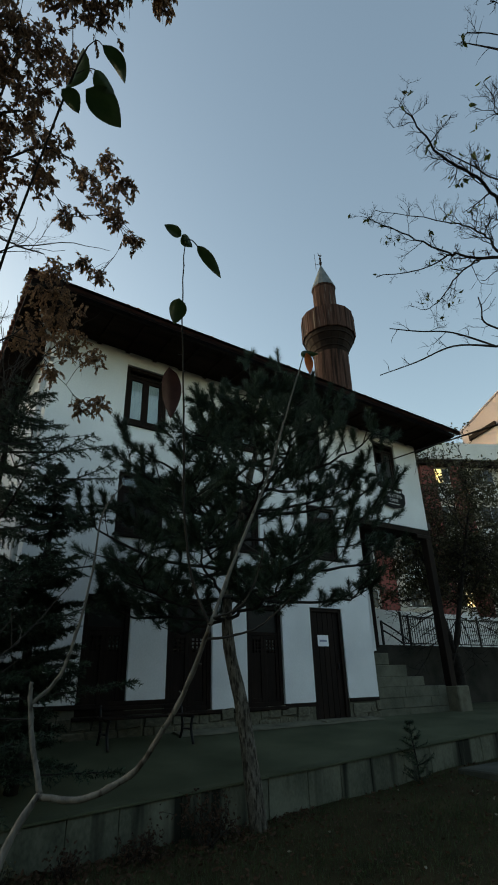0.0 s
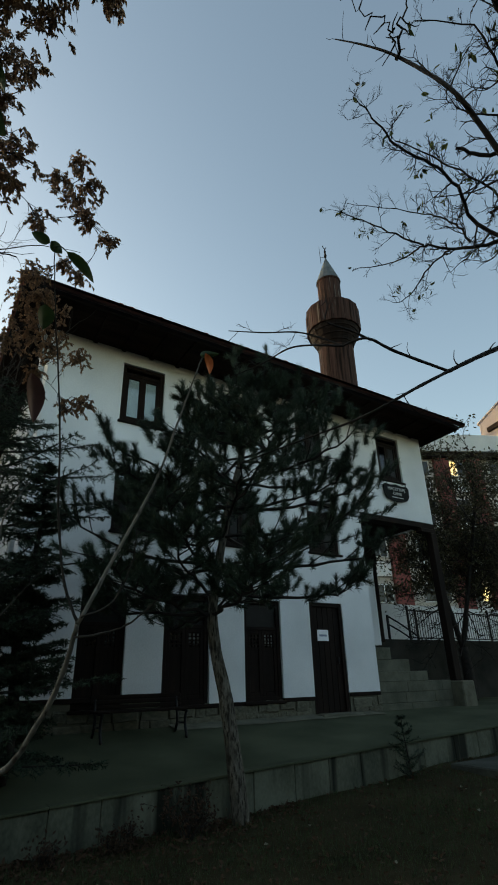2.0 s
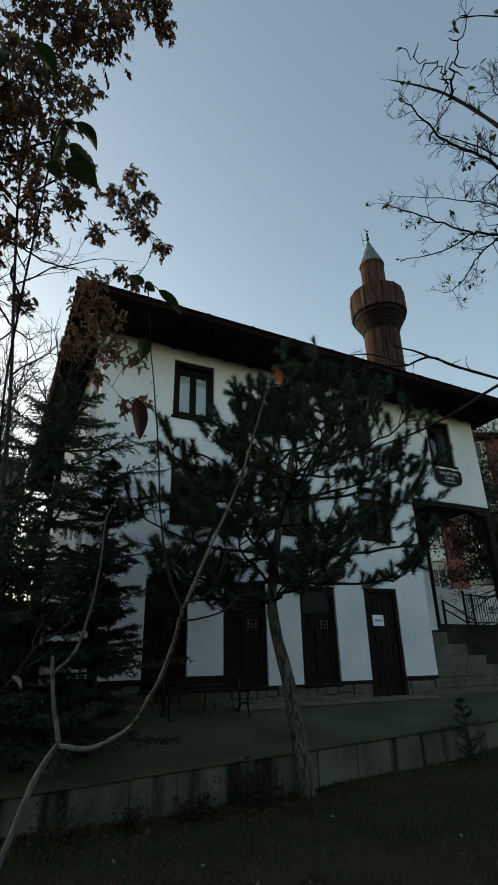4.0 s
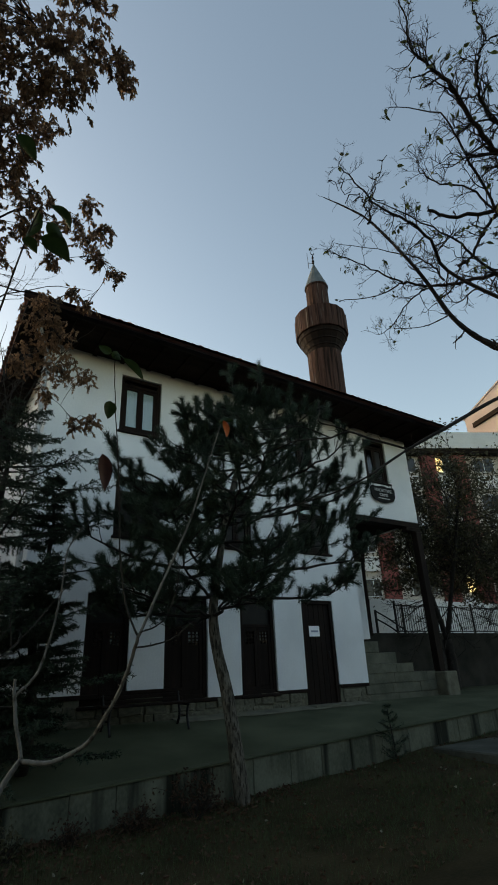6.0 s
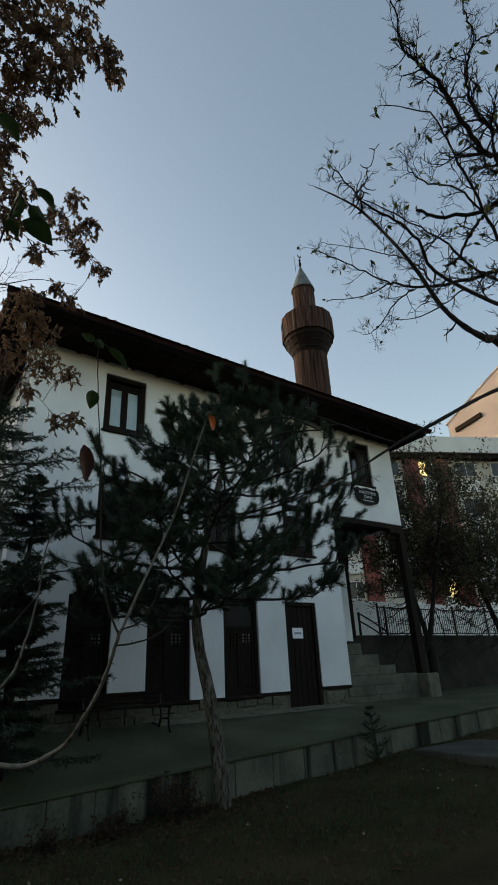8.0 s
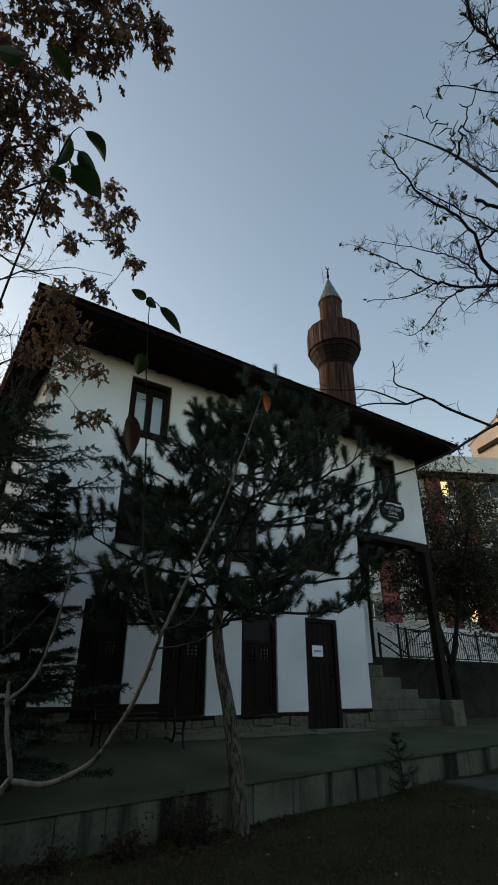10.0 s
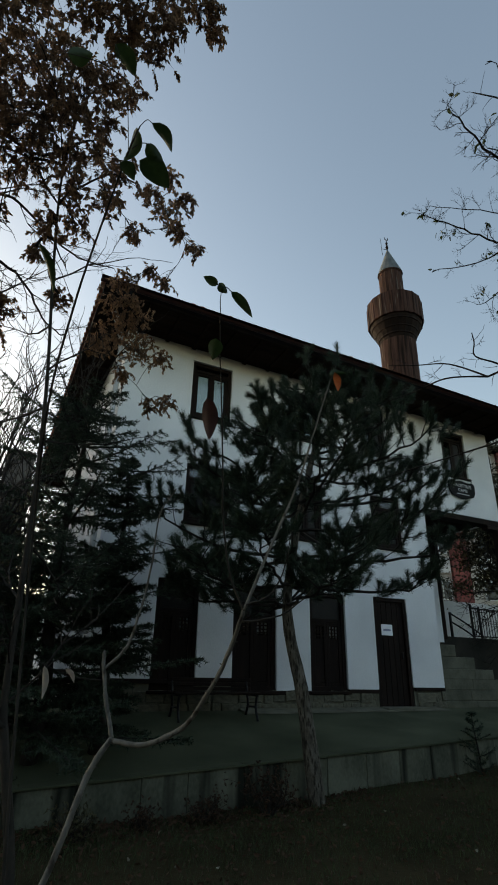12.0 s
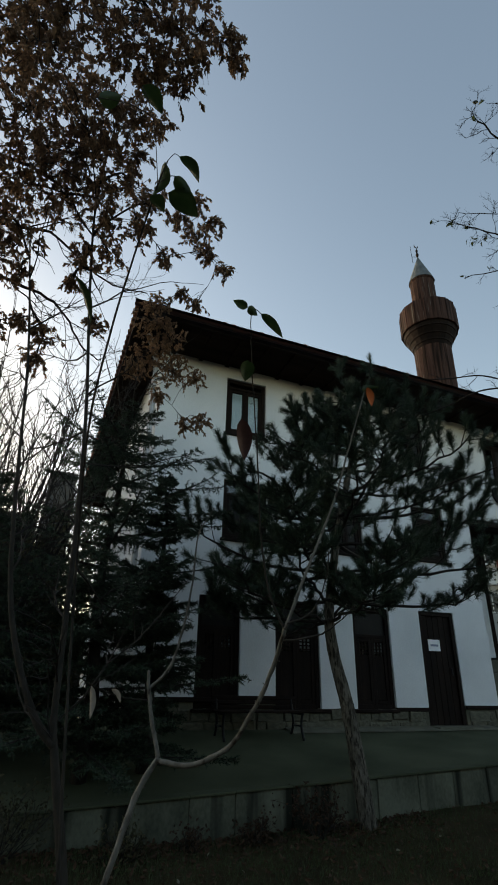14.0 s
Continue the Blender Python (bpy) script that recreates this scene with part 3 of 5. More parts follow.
courses = ((11.96, 0.86, 1.08), (11.96, 1.08, 1.30), (11.96, 1.30, 1.52), (11.19, 1.52, 1.73), (10.63, 1.73, 1.985), (10.06, 1.985, 2.235))
for k, (end, z0, z1) in enumerate(courses):
    x = 9.57
    while x < end - 0.02:
        w = rng.uniform(0.8, 1.5)
        if end - x - w < 0.3:
            w = end - x
        part("tread_block", box((x + 0.0015, 8.615 + rng.uniform(0, 0.012), z0 + 0.001), (x + w - 0.0015, 9.2, z1 + rng.uniform(-0.006, 0.004)), 0.009), STEPSTONE, steps)
        x += w
    part("tread_slab", box((9.572, 9.203, z0 + 0.001), (end - 0.01, 10.68, z1 - 0.004), 0.01), STEPSTONE, steps)
tagged(part("wall_porch_foot", box((9.56, 10.69, 0.9), (11.775, 10.87, 2.415)), MASONRY), "dark masonry behind the steps", "wall", kind="structure")

# concrete retaining wall in cast slabs
rwall = base("wall_retaining", 0, 0, 0, "low stained concrete retaining wall of upright slabs", "wall", "", "structure")
rng = random.Random(8)
x = -8.0
while x < 20.0:
    w = rng.uniform(0.52, 0.72)
    top = kerb_z(x + w / 2) + rng.uniform(-0.006, 0.006)
    y0 = 5.74 + rng.uniform(-0.006, 0.006)
    sl = box((x + 0.003, y0, lawn_z(x, 5.7) - 0.25), (x + w - 0.003, 5.90, top), 0.006)
    for v in sl.verts:
        if v.co.z > 0.2:
            v.co.z += kerb_z(v.co.x) - kerb_z(x + w / 2)
    part("slab", sl, CONCRETE, rwall)
    cp = box((x + 0.001, 5.712, top + 0.001), (x + w - 0.001, 5.92, top + 0.028), 0.005)
    for v in cp.verts:
        v.co.z += kerb_z(v.co.x) - top
    part("coping", cp, ASPHALT, rwall)
    x += w
part("wall_core", box((-8, 5.80, -0.3), (20, 5.88, 0.40)), material("wall_joint_shadowed_soil", (0.03, 0.032, 0.028), (0.07, 0.07, 0.06)), rwall)
tagged(part("paving_slab", box((7.75, 3.9, 0.25), (12.5, 5.45, 0.45), 0.02), material("dark_paving", (0.03, 0.033, 0.028), (0.075, 0.08, 0.068), 0.9, 2, 30, 0.4, spec=0.1)), "flat concrete slab laid in the lawn", "slab", kind="structure")

# ---- minaret ----
minaret = base("minaret", 11.67, 11.0, 8.6, "slim weathered wooden minaret with a grey cone cap", "minaret")


def facetted(rings, sides=12):
    bm = bmesh.new()
    last = None
    for r, z in rings:
        cur = [bm.verts.new((r * math.cos(2 * math.pi * i / sides), r * math.sin(2 * math.pi * i / sides), z)) for i in range(sides)]
        if last:
            for i in range(sides):
                bm.faces.new([last[i], last[(i + 1) % sides], cur[(i + 1) % sides], cur[i]])
        else:
            bm.faces.new(list(reversed(cur)))
        last = cur
    bm.faces.new(last)
    return bm


part("shaft", facetted([(0.60, 0), (0.545, 3.9)], 16), BROWNWOOD, minaret)
part("corbel", facetted([(0.56, 3.78), (0.60, 3.86), (0.65, 4.0), (0.74, 4.2), (0.86, 4.42), (0.945, 4.68)], 20), DARKWOOD, minaret)
for z, r in ((3.98, 0.655), (4.2, 0.75), (4.44, 0.88)):
    part("corbel_ring", facetted([(r, z), (r + 0.02, z + 0.02), (r + 0.02, z + 0.06), (r, z + 0.08)], 20), DARKWOOD, minaret)
rng = random.Random(14)
for i in range(16):
    a = 2 * math.pi * (i + 0.5) / 16
    st = box((-0.1165, -0.012, 0.02), (0.1165, 0.012, 3.84), 0.003)
    bmesh.ops.transform(st, matrix=pose(0.583 * math.cos(a), 0.583 * math.sin(a), 0, 0.45, 0, math.degrees(a) + 90), verts=st.verts)
    part("stave", st, BROWNWOOD, minaret)
    st = box((-0.191, -0.014, 4.66), (0.191, 0.014, 5.54 + rng.uniform(-0.004, 0.004)), 0.003)
    bmesh.ops.transform(st, matrix=pose(0.955 * math.cos(a), 0.955 * math.sin(a), 0, 0, 0, math.degrees(a) + 90), verts=st.verts)
    part("balcony_panel", st, BROWNWOOD, minaret)
    st = box((-0.012, -0.016, 4.64), (0.012, 0.016, 5.56), 0.003)
    b = 2 * math.pi * i / 16
    bmesh.ops.transform(st, matrix=pose(0.985 * math.cos(b), 0.985 * math.sin(b), 0, 0, 0, math.degrees(b) + 90), verts=st.verts)
    part("batten", st, BROWNWOOD, minaret)
    st = box((-0.084, -0.01, 5.4), (0.084, 0.01, 7.0), 0.003)
    bmesh.ops.transform(st, matrix=pose(0.42 * math.cos(a), 0.42 * math.sin(a), 0, 0, 0, math.degrees(a) + 90), verts=st.verts)
    part("stave", st, BROWNWOOD, minaret)
part("balcony_coping", facetted([(0.93, 5.53), (0.985, 5.53), (0.985, 5.575), (0.90, 5.60)], 16), BROWNWOOD, minaret)
part("balcony_floor", facetted([(0.94, 4.62), (0.94, 4.72)], 16), DARKWOOD, minaret)
part("balcony_band", facetted([(0.985, 4.63), (0.985, 4.70)], 16), BROWNWOOD, minaret)
part("upper_drum", facetted([(0.41, 4.7), (0.41, 6.98), (0.46, 7.0), (0.46, 7.06)], 16), BROWNWOOD, minaret)
part("cone_cap", facetted([(0.48, 7.06), (0.47, 7.09), (0.03, 8.32), (0.02, 8.4)], 16), LEAD, minaret, "grey lead-covered cone cap")
tb = Tubes()
tb.add([(0, 0, 8.35), (0, 0, 8.5), (0, 0, 8.6), (0, 0, 8.7), (0, 0, 8.78), (0, 0, 8.86)], [0.03, 0.06, 0.025, 0.05, 0.02, 0.01], 8)
arc = [(0.09 * math.sin(a), 0, 8.95 - 0.09 * math.cos(a)) for a in (-2.4, -1.6, -0.8, 0, 0.8, 1.6, 2.4)]
tb.add(arc, [0.006, 0.014, 0.018, 0.02, 0.018, 0.014, 0.006], 6)
raw("finial", tb.v, tb.f, DARKWOOD, minaret, smooth=True)
tb = Tubes()
tb.add([(-0.18, 0.1, 8.1), (-0.2, 0.1, 8.95)], [0.012, 0.008], 5)
tb.add([(-0.2, 0.1, 8.4), (0.0, 0.0, 8.38)], [0.01, 0.01], 5)
raw("lightning_rod", tb.v, tb.f, IRON, minaret)

# ---- buildings behind ----
DARKGLASS = material("far_window_glass", (0.02, 0.022, 0.025), (0.04, 0.045, 0.05), 0.15, 2, 10, 0)
apt = base("apartment_building", 0, 0, 0, "red and cream apartment block behind bare trees", "building")
am = pose(28.0, 20.1, 2.3, 0, 0, -26)


def apart(name, lo, hi, mat, parent=None, label="", bevel=0.0):
    ob = part(name, box(lo, hi, bevel), mat, parent or apt, label)
    ob.matrix_world = am
    return ob


apart("wall", (-14, 0.3, -2.5), (30, 12, 13.0), CREAMWALL)
apart("parapet", (-14.3, -0.5, 12.9), (30.3, 12.3, 14.1), PALEWALL, label="pale grey parapet band")
apart("cornice", (-14.2, -0.3, 12.6), (30.2, 12.1, 12.9), DARKWOOD)
for x in (-12.0, -9.8, -6.0, -3.8, 0.03, 2.25, 9.0, 11.2, 16.0, 18.2):
    apart("pilaster", (x, -0.05, -2.4), (x + 1.0, 0.32, 12.55), REDWALL, label="red rendered pier")
for x, w in ((-11.0, 1.1), (-7.9, 1.6), (-4.95, 1.0), (-2.0, 1.7), (1.12, 1.05), (3.9, 1.5), (6.6, 1.7), (10.1, 1.0), (13.2, 1.7), (17.1, 1.0)):
    for k in range(5):
        z = 11.35 - 2.7 * k
        frame_ob = apart("window_frame", (x, 0.2, z), (x + w, 0.34, z + 1.1), PALEWALL)
        lit = x == 1.12 and k == 0
        apart("pane", (x + 0.06, 0.185, z + 0.06), (x + w / 2 - 0.03, 0.195, z + 1.04), LAMP if lit else DARKGLASS, frame_ob)
        apart("pane", (x + w / 2 + 0.03, 0.185, z + 0.06), (x + w - 0.06, 0.195, z + 1.04), LAMP if x == 1.12 and k == 3 else DARKGLASS, frame_ob)
        apart("spandrel", (x - 0.05, 0.12, z - 1.15), (x + w + 0.05, 0.29, z - 0.25), PALEWALL)

tower = base("tower_block", 0, 0, 0, "salmon apartment tower glowing in the last light", "building")
gable = bmesh.new()
outline = ((33.0, 0.0), (33.0, 29.6), (18.0, 37.0), (3.0, 29.6), (3.0, 0.0))
ends = [[gable.verts.new((x, y, z)) for y, z in outline] for x in (55.0, 72.0)]
gable.faces.new(ends[0])
gable.faces.new(list(reversed(ends[1])))
for i in range(5):
    k = (i + 1) % 5
    gable.faces.new([ends[0][i], ends[1][i], ends[1][k], ends[0][k]])
part("wall", gable, PINKWALL, tower)
for ya, za, yb, zb in ((33.2, 29.5, 18.0, 37.0), (18.0, 37.0, 2.8, 29.5)):
    verge = box((54.9, 0, 0), (72.1, 1, 1))
    for v in verge.verts:
        f = v.co.y
        v.co.y, v.co.z = ya + (yb - ya) * f, za + (zb - za) * f + 0.2 * v.co.z
    part("verge", verge, PINKWALL, tower)
band = box((54.7, 28.3, 0), (54.98, 31.95, 1))
for v in band.verts:
    v.co.z = 28.0 + 0.55 * v.co.z + 0.157 * (31.95 - v.co.y)
part("ledge", band, DARKWOOD, tower, "dark brown slanting ledge")

# plain wall added behind the camera, unseen, to block low sky and darken reflections
tagged(part("wall_unseen_rear", box((-30, -16.3, -0.4), (40, -16, 8.3)), material("dark_unseen_wall", (0.05, 0.05, 0.04), (0.11, 0.105, 0.09))), "plain dark wall added out of view to block low sky", "wall", kind="structure")
# added backing, hidden by the hedge, stops horizon glow in its gaps
tagged(part("wall_hedge_backing", box((-16, 14.3, -0.3), (1.5, 14.5, 3.3)), material("dark_hedge_backing", (0.03, 0.03, 0.025), (0.07, 0.068, 0.058))), "plain dark wall added behind the hedge to block horizon glow", "wall", kind="structure")
tagged(part("wall_street_far", box((13.0, 15.0, 2.4), (42, 15.2, 4.3)), PALEWALL), "pale rendered wall beyond the railing", "wall", kind="structure")
# far wall added to keep low sun off the house; tall part is unseen
SUNBLOCK = box((-70, 42, -0.5), (-6.5, 42.4, 19.0))
add_box(SUNBLOCK, (-6.5, 42, -0.5), (-1.0, 42.4, 13.5))
tagged(part("wall_sun_block", SUNBLOCK, material("far_dark_wall", (0.04, 0.04, 0.035), (0.09, 0.085, 0.075), 0.9, 0.4, 6, 0.2)), "plain dark far wall added to block the low sun", "wall", kind="structure")



# ---- vegetation ----


class Leaves:
    """Gathers flat pointed leaves or needles into one mesh."""

    def __init__(self):
        self.v, self.f = [], []

    def needle(self, p, d, length, width, rng):
        s = len(self.v)
        side = d.cross(Vector((rng.uniform(-1, 1), rng.uniform(-1, 1), rng.uniform(-1, 1))))
        if side.length < 1e-6:
            return
        side = side.normalized() * width * 0.5
        self.v += [p - side, p + side, p + d * length]
        self.f.append((s, s + 1, s + 2))

    def leaf(self, p, d, length, width, rng, fold=0.25):
        """A pointed oval leaf, folded a little along its midrib."""
        s = len(self.v)
        side = d.cross(Vector((rng.uniform(-1, 1), rng.uniform(-1, 1), rng.uniform(-0.4, 0.4))))
        if side.length < 1e-6:
            return
        side = side.normalized()
        up = side.cross(d) * fold * width
        w = width * 0.5
        self.v += [p, p + d * length * 0.3 + side * w + up, p + d * length * 0.65 + side * w * 0.75 + up * 0.8, p + d * length,
                   p + d * length * 0.65 - side * w * 0.75 + up * 0.8, p + d * length * 0.3 - side * w + up]
        self.f += [(s, s + 1, s + 2, s + 3), (s, s + 3, s + 4, s + 5)]


def unit(rng):
    while True:
        v = Vector((rng.uniform(-1, 1), rng.uniform(-1, 1), rng.uniform(-1, 1)))
        if 0.05 < v.length < 1:
            return v.normalized()


def smoothstep(points, z):
    for (a, ra), (b, rb) in zip(points, points[1:]):
        if a <= z <= b:
            return ra + (rb - ra) * (z - a) / (b - a)
    return 0.0


def tuft(nd, rng, p, d, count, length, spread, shoot=0.10, width=0.0056):
    """A shoot clad in long needles: a soft brush, rounded at its tip."""
    for _ in range(count):
        f = rng.random() ** 0.7
        q = p - d * shoot * (1 - f)
        w = (d * (0.35 + 0.55 * f) + unit(rng) * spread).normalized()
        nd.needle(q, w, length * rng.uniform(0.75, 1.1), width, rng)


def pine():
    rng = random.Random(21)
    tree = base("pine_tree", 4.18, 5.45, 0.1, "young dark green pine with a slender grey trunk", "tree")
    o = Vector(tree.location)
    trunk = [(4.18, 5.45, 0.0), (4.11, 5.50, 0.70), (4.02, 5.55, 1.42), (3.89, 5.62, 2.1), (3.90, 5.66, 2.7), (4.08, 5.55, 3.9), (4.30, 5.4, 5.0), (4.38, 5.3, 5.85)]
    way = spline([Vector(p) - o for p in trunk], 6)
    tb = Tubes()
    rad = [0.098 * (1 - i / len(way)) ** 0.8 + 0.010 + 0.006 * rng.random() + (0.03 if i == 0 else 0.0) for i in range(len(way))]
    tb.add(way, rad, 12)
    raw("trunk", tb.v, tb.f, PINEBARK, tree, smooth=True)
    wide = [(2.2, 1.7), (2.6, 2.05), (3.2, 2.25), (4.0, 2.35), (4.6, 2.2), (5.1, 1.7), (5.5, 1.15), (5.9, 0.7), (6.9, 0.3)]
    slim = [(2.2, 1.5), (2.6, 1.85), (3.2, 2.05), (4.0, 1.95), (4.6, 1.7), (5.1, 1.4), (5.5, 1.0), (5.9, 0.6), (6.9, 0.3)]
    limbs, nd = Tubes(), Leaves()
    z = 2.42
    while z < 5.6:
        k = 6 if z < 4.2 else 5
        turn = rng.uniform(0, 6.3)
        start = min(way, key=lambda q: abs(q.z + o.z - z))
        for i in range(k):
            a = turn + 2 * math.pi * i / k + rng.uniform(-0.35, 0.35)
            out = Vector((math.cos(a), math.sin(a), 0))
            f = 0.5 + 0.5 * out.x
            tip_z = z + 0.35
            if out.x > 0.15 and z < 2.7:
                continue
            r = smoothstep(slim, tip_z) * (1 - f) + smoothstep(wide, tip_z) * f
            reach = r * rng.uniform(0.72, 1.06)
            rise = 0.02 + 0.12 * (z - 2.05) / 3.5 + rng.uniform(-0.12, 0.08)
            pts = spline([start, start + out * reach * 0.45 + Vector((0, 0, reach * rise * 0.3)), start + out * reach * 0.85 + Vector((0, 0, reach * (rise + 0.04))), start + out * reach + Vector((0, 0, reach * (rise + 0.16)))], 4)
            pts = [q + Vector((rng.uniform(-0.035, 0.035), rng.uniform(-0.035, 0.035), rng.uniform(-0.025, 0.025))) for q in pts]
            limbs.add(pts, taper(len(pts), 0.012 + 0.016 * reach / 2, 0.006), 5)
            lift = 0.40 + 0.32 * (z - 2.3)
            end_d = ((pts[-1] - pts[-3]).normalized() + Vector((0, 0, lift))).normalized()
            tuft(nd, rng, pts[-1] + end_d * 0.08, end_d, 330, 0.125, 0.62, 0.30, 0.0052)
            for j in range(4, len(pts)):
                for sgn in (-1, 1):
                    if rng.random() < (0.20 if out.x < 0.2 else 0.34) + (0.16 if z > 4.5 else 0.0):
                        continue
                    q = pts[j] + (pts[j - 1] - pts[j]) * rng.random()
                    d = (out.cross(Vector((0, 0, 1))) * sgn + out * rng.uniform(0.3, 0.9) + Vector((0, 0, rng.uniform(-0.05, 0.6)))).normalized()
                    ln = rng.uniform(0.22, 0.60) * (0.55 + 0.45 * reach / 2)
                    tw = wander(rng, q, d, ln, 4, 0.16, 0.10)
                    limbs.add(tw, taper(5, 0.008, 0.004), 4)
                    td = ((tw[-1] - tw[-2]).normalized() + Vector((0, 0, lift * 0.8))).normalized()
                    tuft(nd, rng, tw[-1] + td * 0.07, td, 290, 0.12, 0.62, 0.26, 0.0052)
                    for m in (1, 2, 3):
                        if rng.random() < (0.46 if out.x < 0.2 else 0.32):
                            side = ((tw[m] - tw[m - 1]).normalized() * 0.6 + unit(rng) * 0.8 + Vector((0, 0, 0.35))).normalized()
                            limbs.add([tw[m], tw[m] + side * 0.12], [0.005, 0.003], 3)
                            tuft(nd, rng, tw[m] + side * 0.16, side, 210, 0.115, 0.62, 0.2, 0.0052)
        z += rng.uniform(0.30, 0.40)
    # leaders at the top, each a tall candle of needles
    for dx, dy, top in ((-0.34, -0.05, 0.62), (0.16, -0.2, 0.74), (-0.05, 0.2, 0.2), (0.45, 0.05, 0.05), (-0.7, 0.1, 0.0)):
        q = way[-1] + Vector((dx, dy, top - 0.1))
        limbs.add([way[-2], (way[-2] + q) * 0.5 + Vector((dx * 0.3, dy * 0.3, -0.05)), q], [0.012, 0.009, 0.005], 5)
        tuft(nd, rng, q + Vector((0, 0, 0.08)), Vector((rng.uniform(-0.15, 0.15), rng.uniform(-0.15, 0.15), 1)).normalized(), 300, 0.12, 0.55, 0.38, 0.0052)
        for _ in range(3):
            d = (unit(rng) * 0.8 + Vector((0, 0, 0.7))).normalized()
            tuft(nd, rng, q + d * 0.18 - Vector((0, 0, rng.uniform(0.1, 0.35))), d, 220, 0.12, 0.6, 0.22, 0.0052)
    # one long low-set bough whose tip stands clear of the crown
    bough = spline([way[26], Vector((3.0, 5.35, 4.15)) - o, Vector((2.35, 5.2, 4.3)) - o, Vector((2.05, 5.15, 4.6)) - o], 5)
    limbs.add(bough, taper(len(bough), 0.022, 0.006), 5)
    for j, n in ((15, 340), (13, 260), (12, 260), (10, 240), (8, 220)):
        d = ((bough[j] - bough[j - 1]).normalized() + Vector((rng.uniform(-0.2, 0.2), rng.uniform(-0.3, 0.3), 0.7))).normalized()
        tuft(nd, rng, bough[j] + d * 0.1, d, n, 0.12, 0.62, 0.28, 0.0052)
    # two slim boughs that reach out past the door
    for tip in ((6.83, 5.0, 4.16), (6.25, 5.1, 3.71)):
        bough = spline([way[22], Vector((5.2, 5.3, tip[2] - 0.35)) - o, Vector((tip[0] - 0.5, 5.1, tip[2] - 0.2)) - o, Vector(tip) - o], 5)
        limbs.add(bough, taper(len(bough), 0.018, 0.005), 5)
        for j, n in ((15, 300), (13, 220), (11, 180)):
            d = ((bough[j] - bough[j - 1]).normalized() + Vector((rng.uniform(-0.2, 0.3), rng.uniform(-0.3, 0.3), 0.5))).normalized()
            tuft(nd, rng, bough[j] + d * 0.06, d, n, 0.12, 0.62, 0.24, 0.0052)
    tagged(raw("branchwork", limbs.v, limbs.f, DARKBARK, tree), kind="stuff")
    raw("crown", nd.v, nd.f, NEEDLE, tree)


pine()


def spruce(x, y, z0, height, profile, seed, label):
    rng = random.Random(seed)
    tree = base("spruce_tree", x, y, z0, label, "tree")
    tb = Tubes()
    way = [Vector((0.05 * math.sin(i), 0.05 * math.cos(2 * i), height * i / 10)) for i in range(11)]
    tb.add(way, taper(11, 0.02 * height, 0.003 + 0.002 * height), 9)
    raw("trunk", tb.v, tb.f, DARKBARK, tree, smooth=True)
    limbs, nd = Tubes(), Leaves()
    z = min(0.5, 0.12 * height)
    while z < height - 0.1:
        r = smoothstep(profile, z)
        k = 7 if z < 2.4 else 5
        turn = rng.uniform(0, 6.3)
        for i in range(k):
            a = turn + 2 * math.pi * i / k + rng.uniform(-0.3, 0.3)
            reach = r * rng.uniform(0.4, 1.15)
            out = Vector((math.cos(a), math.sin(a), 0))
            s = Vector((0, 0, z + rng.uniform(-0.12, 0.12)))
            lift = rng.uniform(-0.12, 0.12) + 0.35 * z / height
            pts = spline([s, s + out * reach * 0.5 + Vector((0, 0, reach * lift * 0.3)), s + out * reach + Vector((0, 0, reach * lift))], 6)
            limbs.add(pts, taper(len(pts), 0.006 + 0.010 * reach, 0.003), 4)
            for j in range(2, len(pts)):
                for sgn in (-1, 1):
                    for _ in range(3 if z < 2.6 else 2):
                        q = pts[j] + (pts[j - 1] - pts[j]) * rng.random()
                        d = (out.cross(Vector((0, 0, 1))) * sgn + out * rng.uniform(0.5, 1.1) + Vector((0, 0, rng.uniform(-0.6, 0.25)))).normalized()
                        ln = (0.12 + 0.28 * (1 - j / len(pts)) * min(reach, 1.2)) * rng.uniform(0.6, 1.2)
                        steps = max(3, int(ln / 0.028))
                        for m in range(steps):
                            w = q + d * ln * m / steps
                            for _ in range(3):
                                nd.needle(w, (d * 0.7 + unit(rng) * 0.8).normalized(), 0.052, 0.0135, rng)
                        limbs.add([q, q + d * ln], [0.003, 0.0015], 3)
        z += (rng.uniform(0.20, 0.28) if z < 0.5 * height else rng.uniform(0.24, 0.36)) * min(1.0, 0.3 + height / 4)
    tagged(raw("branchwork", limbs.v, limbs.f, DARKBARK, tree), kind="stuff")
    raw("crown", nd.v, nd.f, SPRUCE, tree)


spruce(0.95, 6.6, 0.4, 5.2, [(0.0, 1.9), (1.5, 1.95), (2.5, 1.8), (3.4, 1.7), (4.1, 1.5), (4.7, 0.9), (5.3, 0.1)], 31, "dense dark spruce with layered boughs beside the house corner")
spruce(1.72, 6.75, 0.5, 4.1, [(0.0, 0.55), (1.5, 0.6), (2.6, 0.5), (3.4, 0.35), (4.2, 0.05)], 32, "slim dark spruce standing against the white wall")
spruce(-0.75, 7.4, 0.4, 4.2, [(0.0, 1.5), (2.0, 1.4), (3.2, 0.8), (4.3, 0.05)], 33, "dark bushy young spruce at the house corner")
spruce(-2.6, 8.2, 0.4, 4.4, [(0.0, 1.5), (2.0, 1.4), (3.4, 0.8), (4.5, 0.05)], 34, "dark bushy spruce in the hedge row")


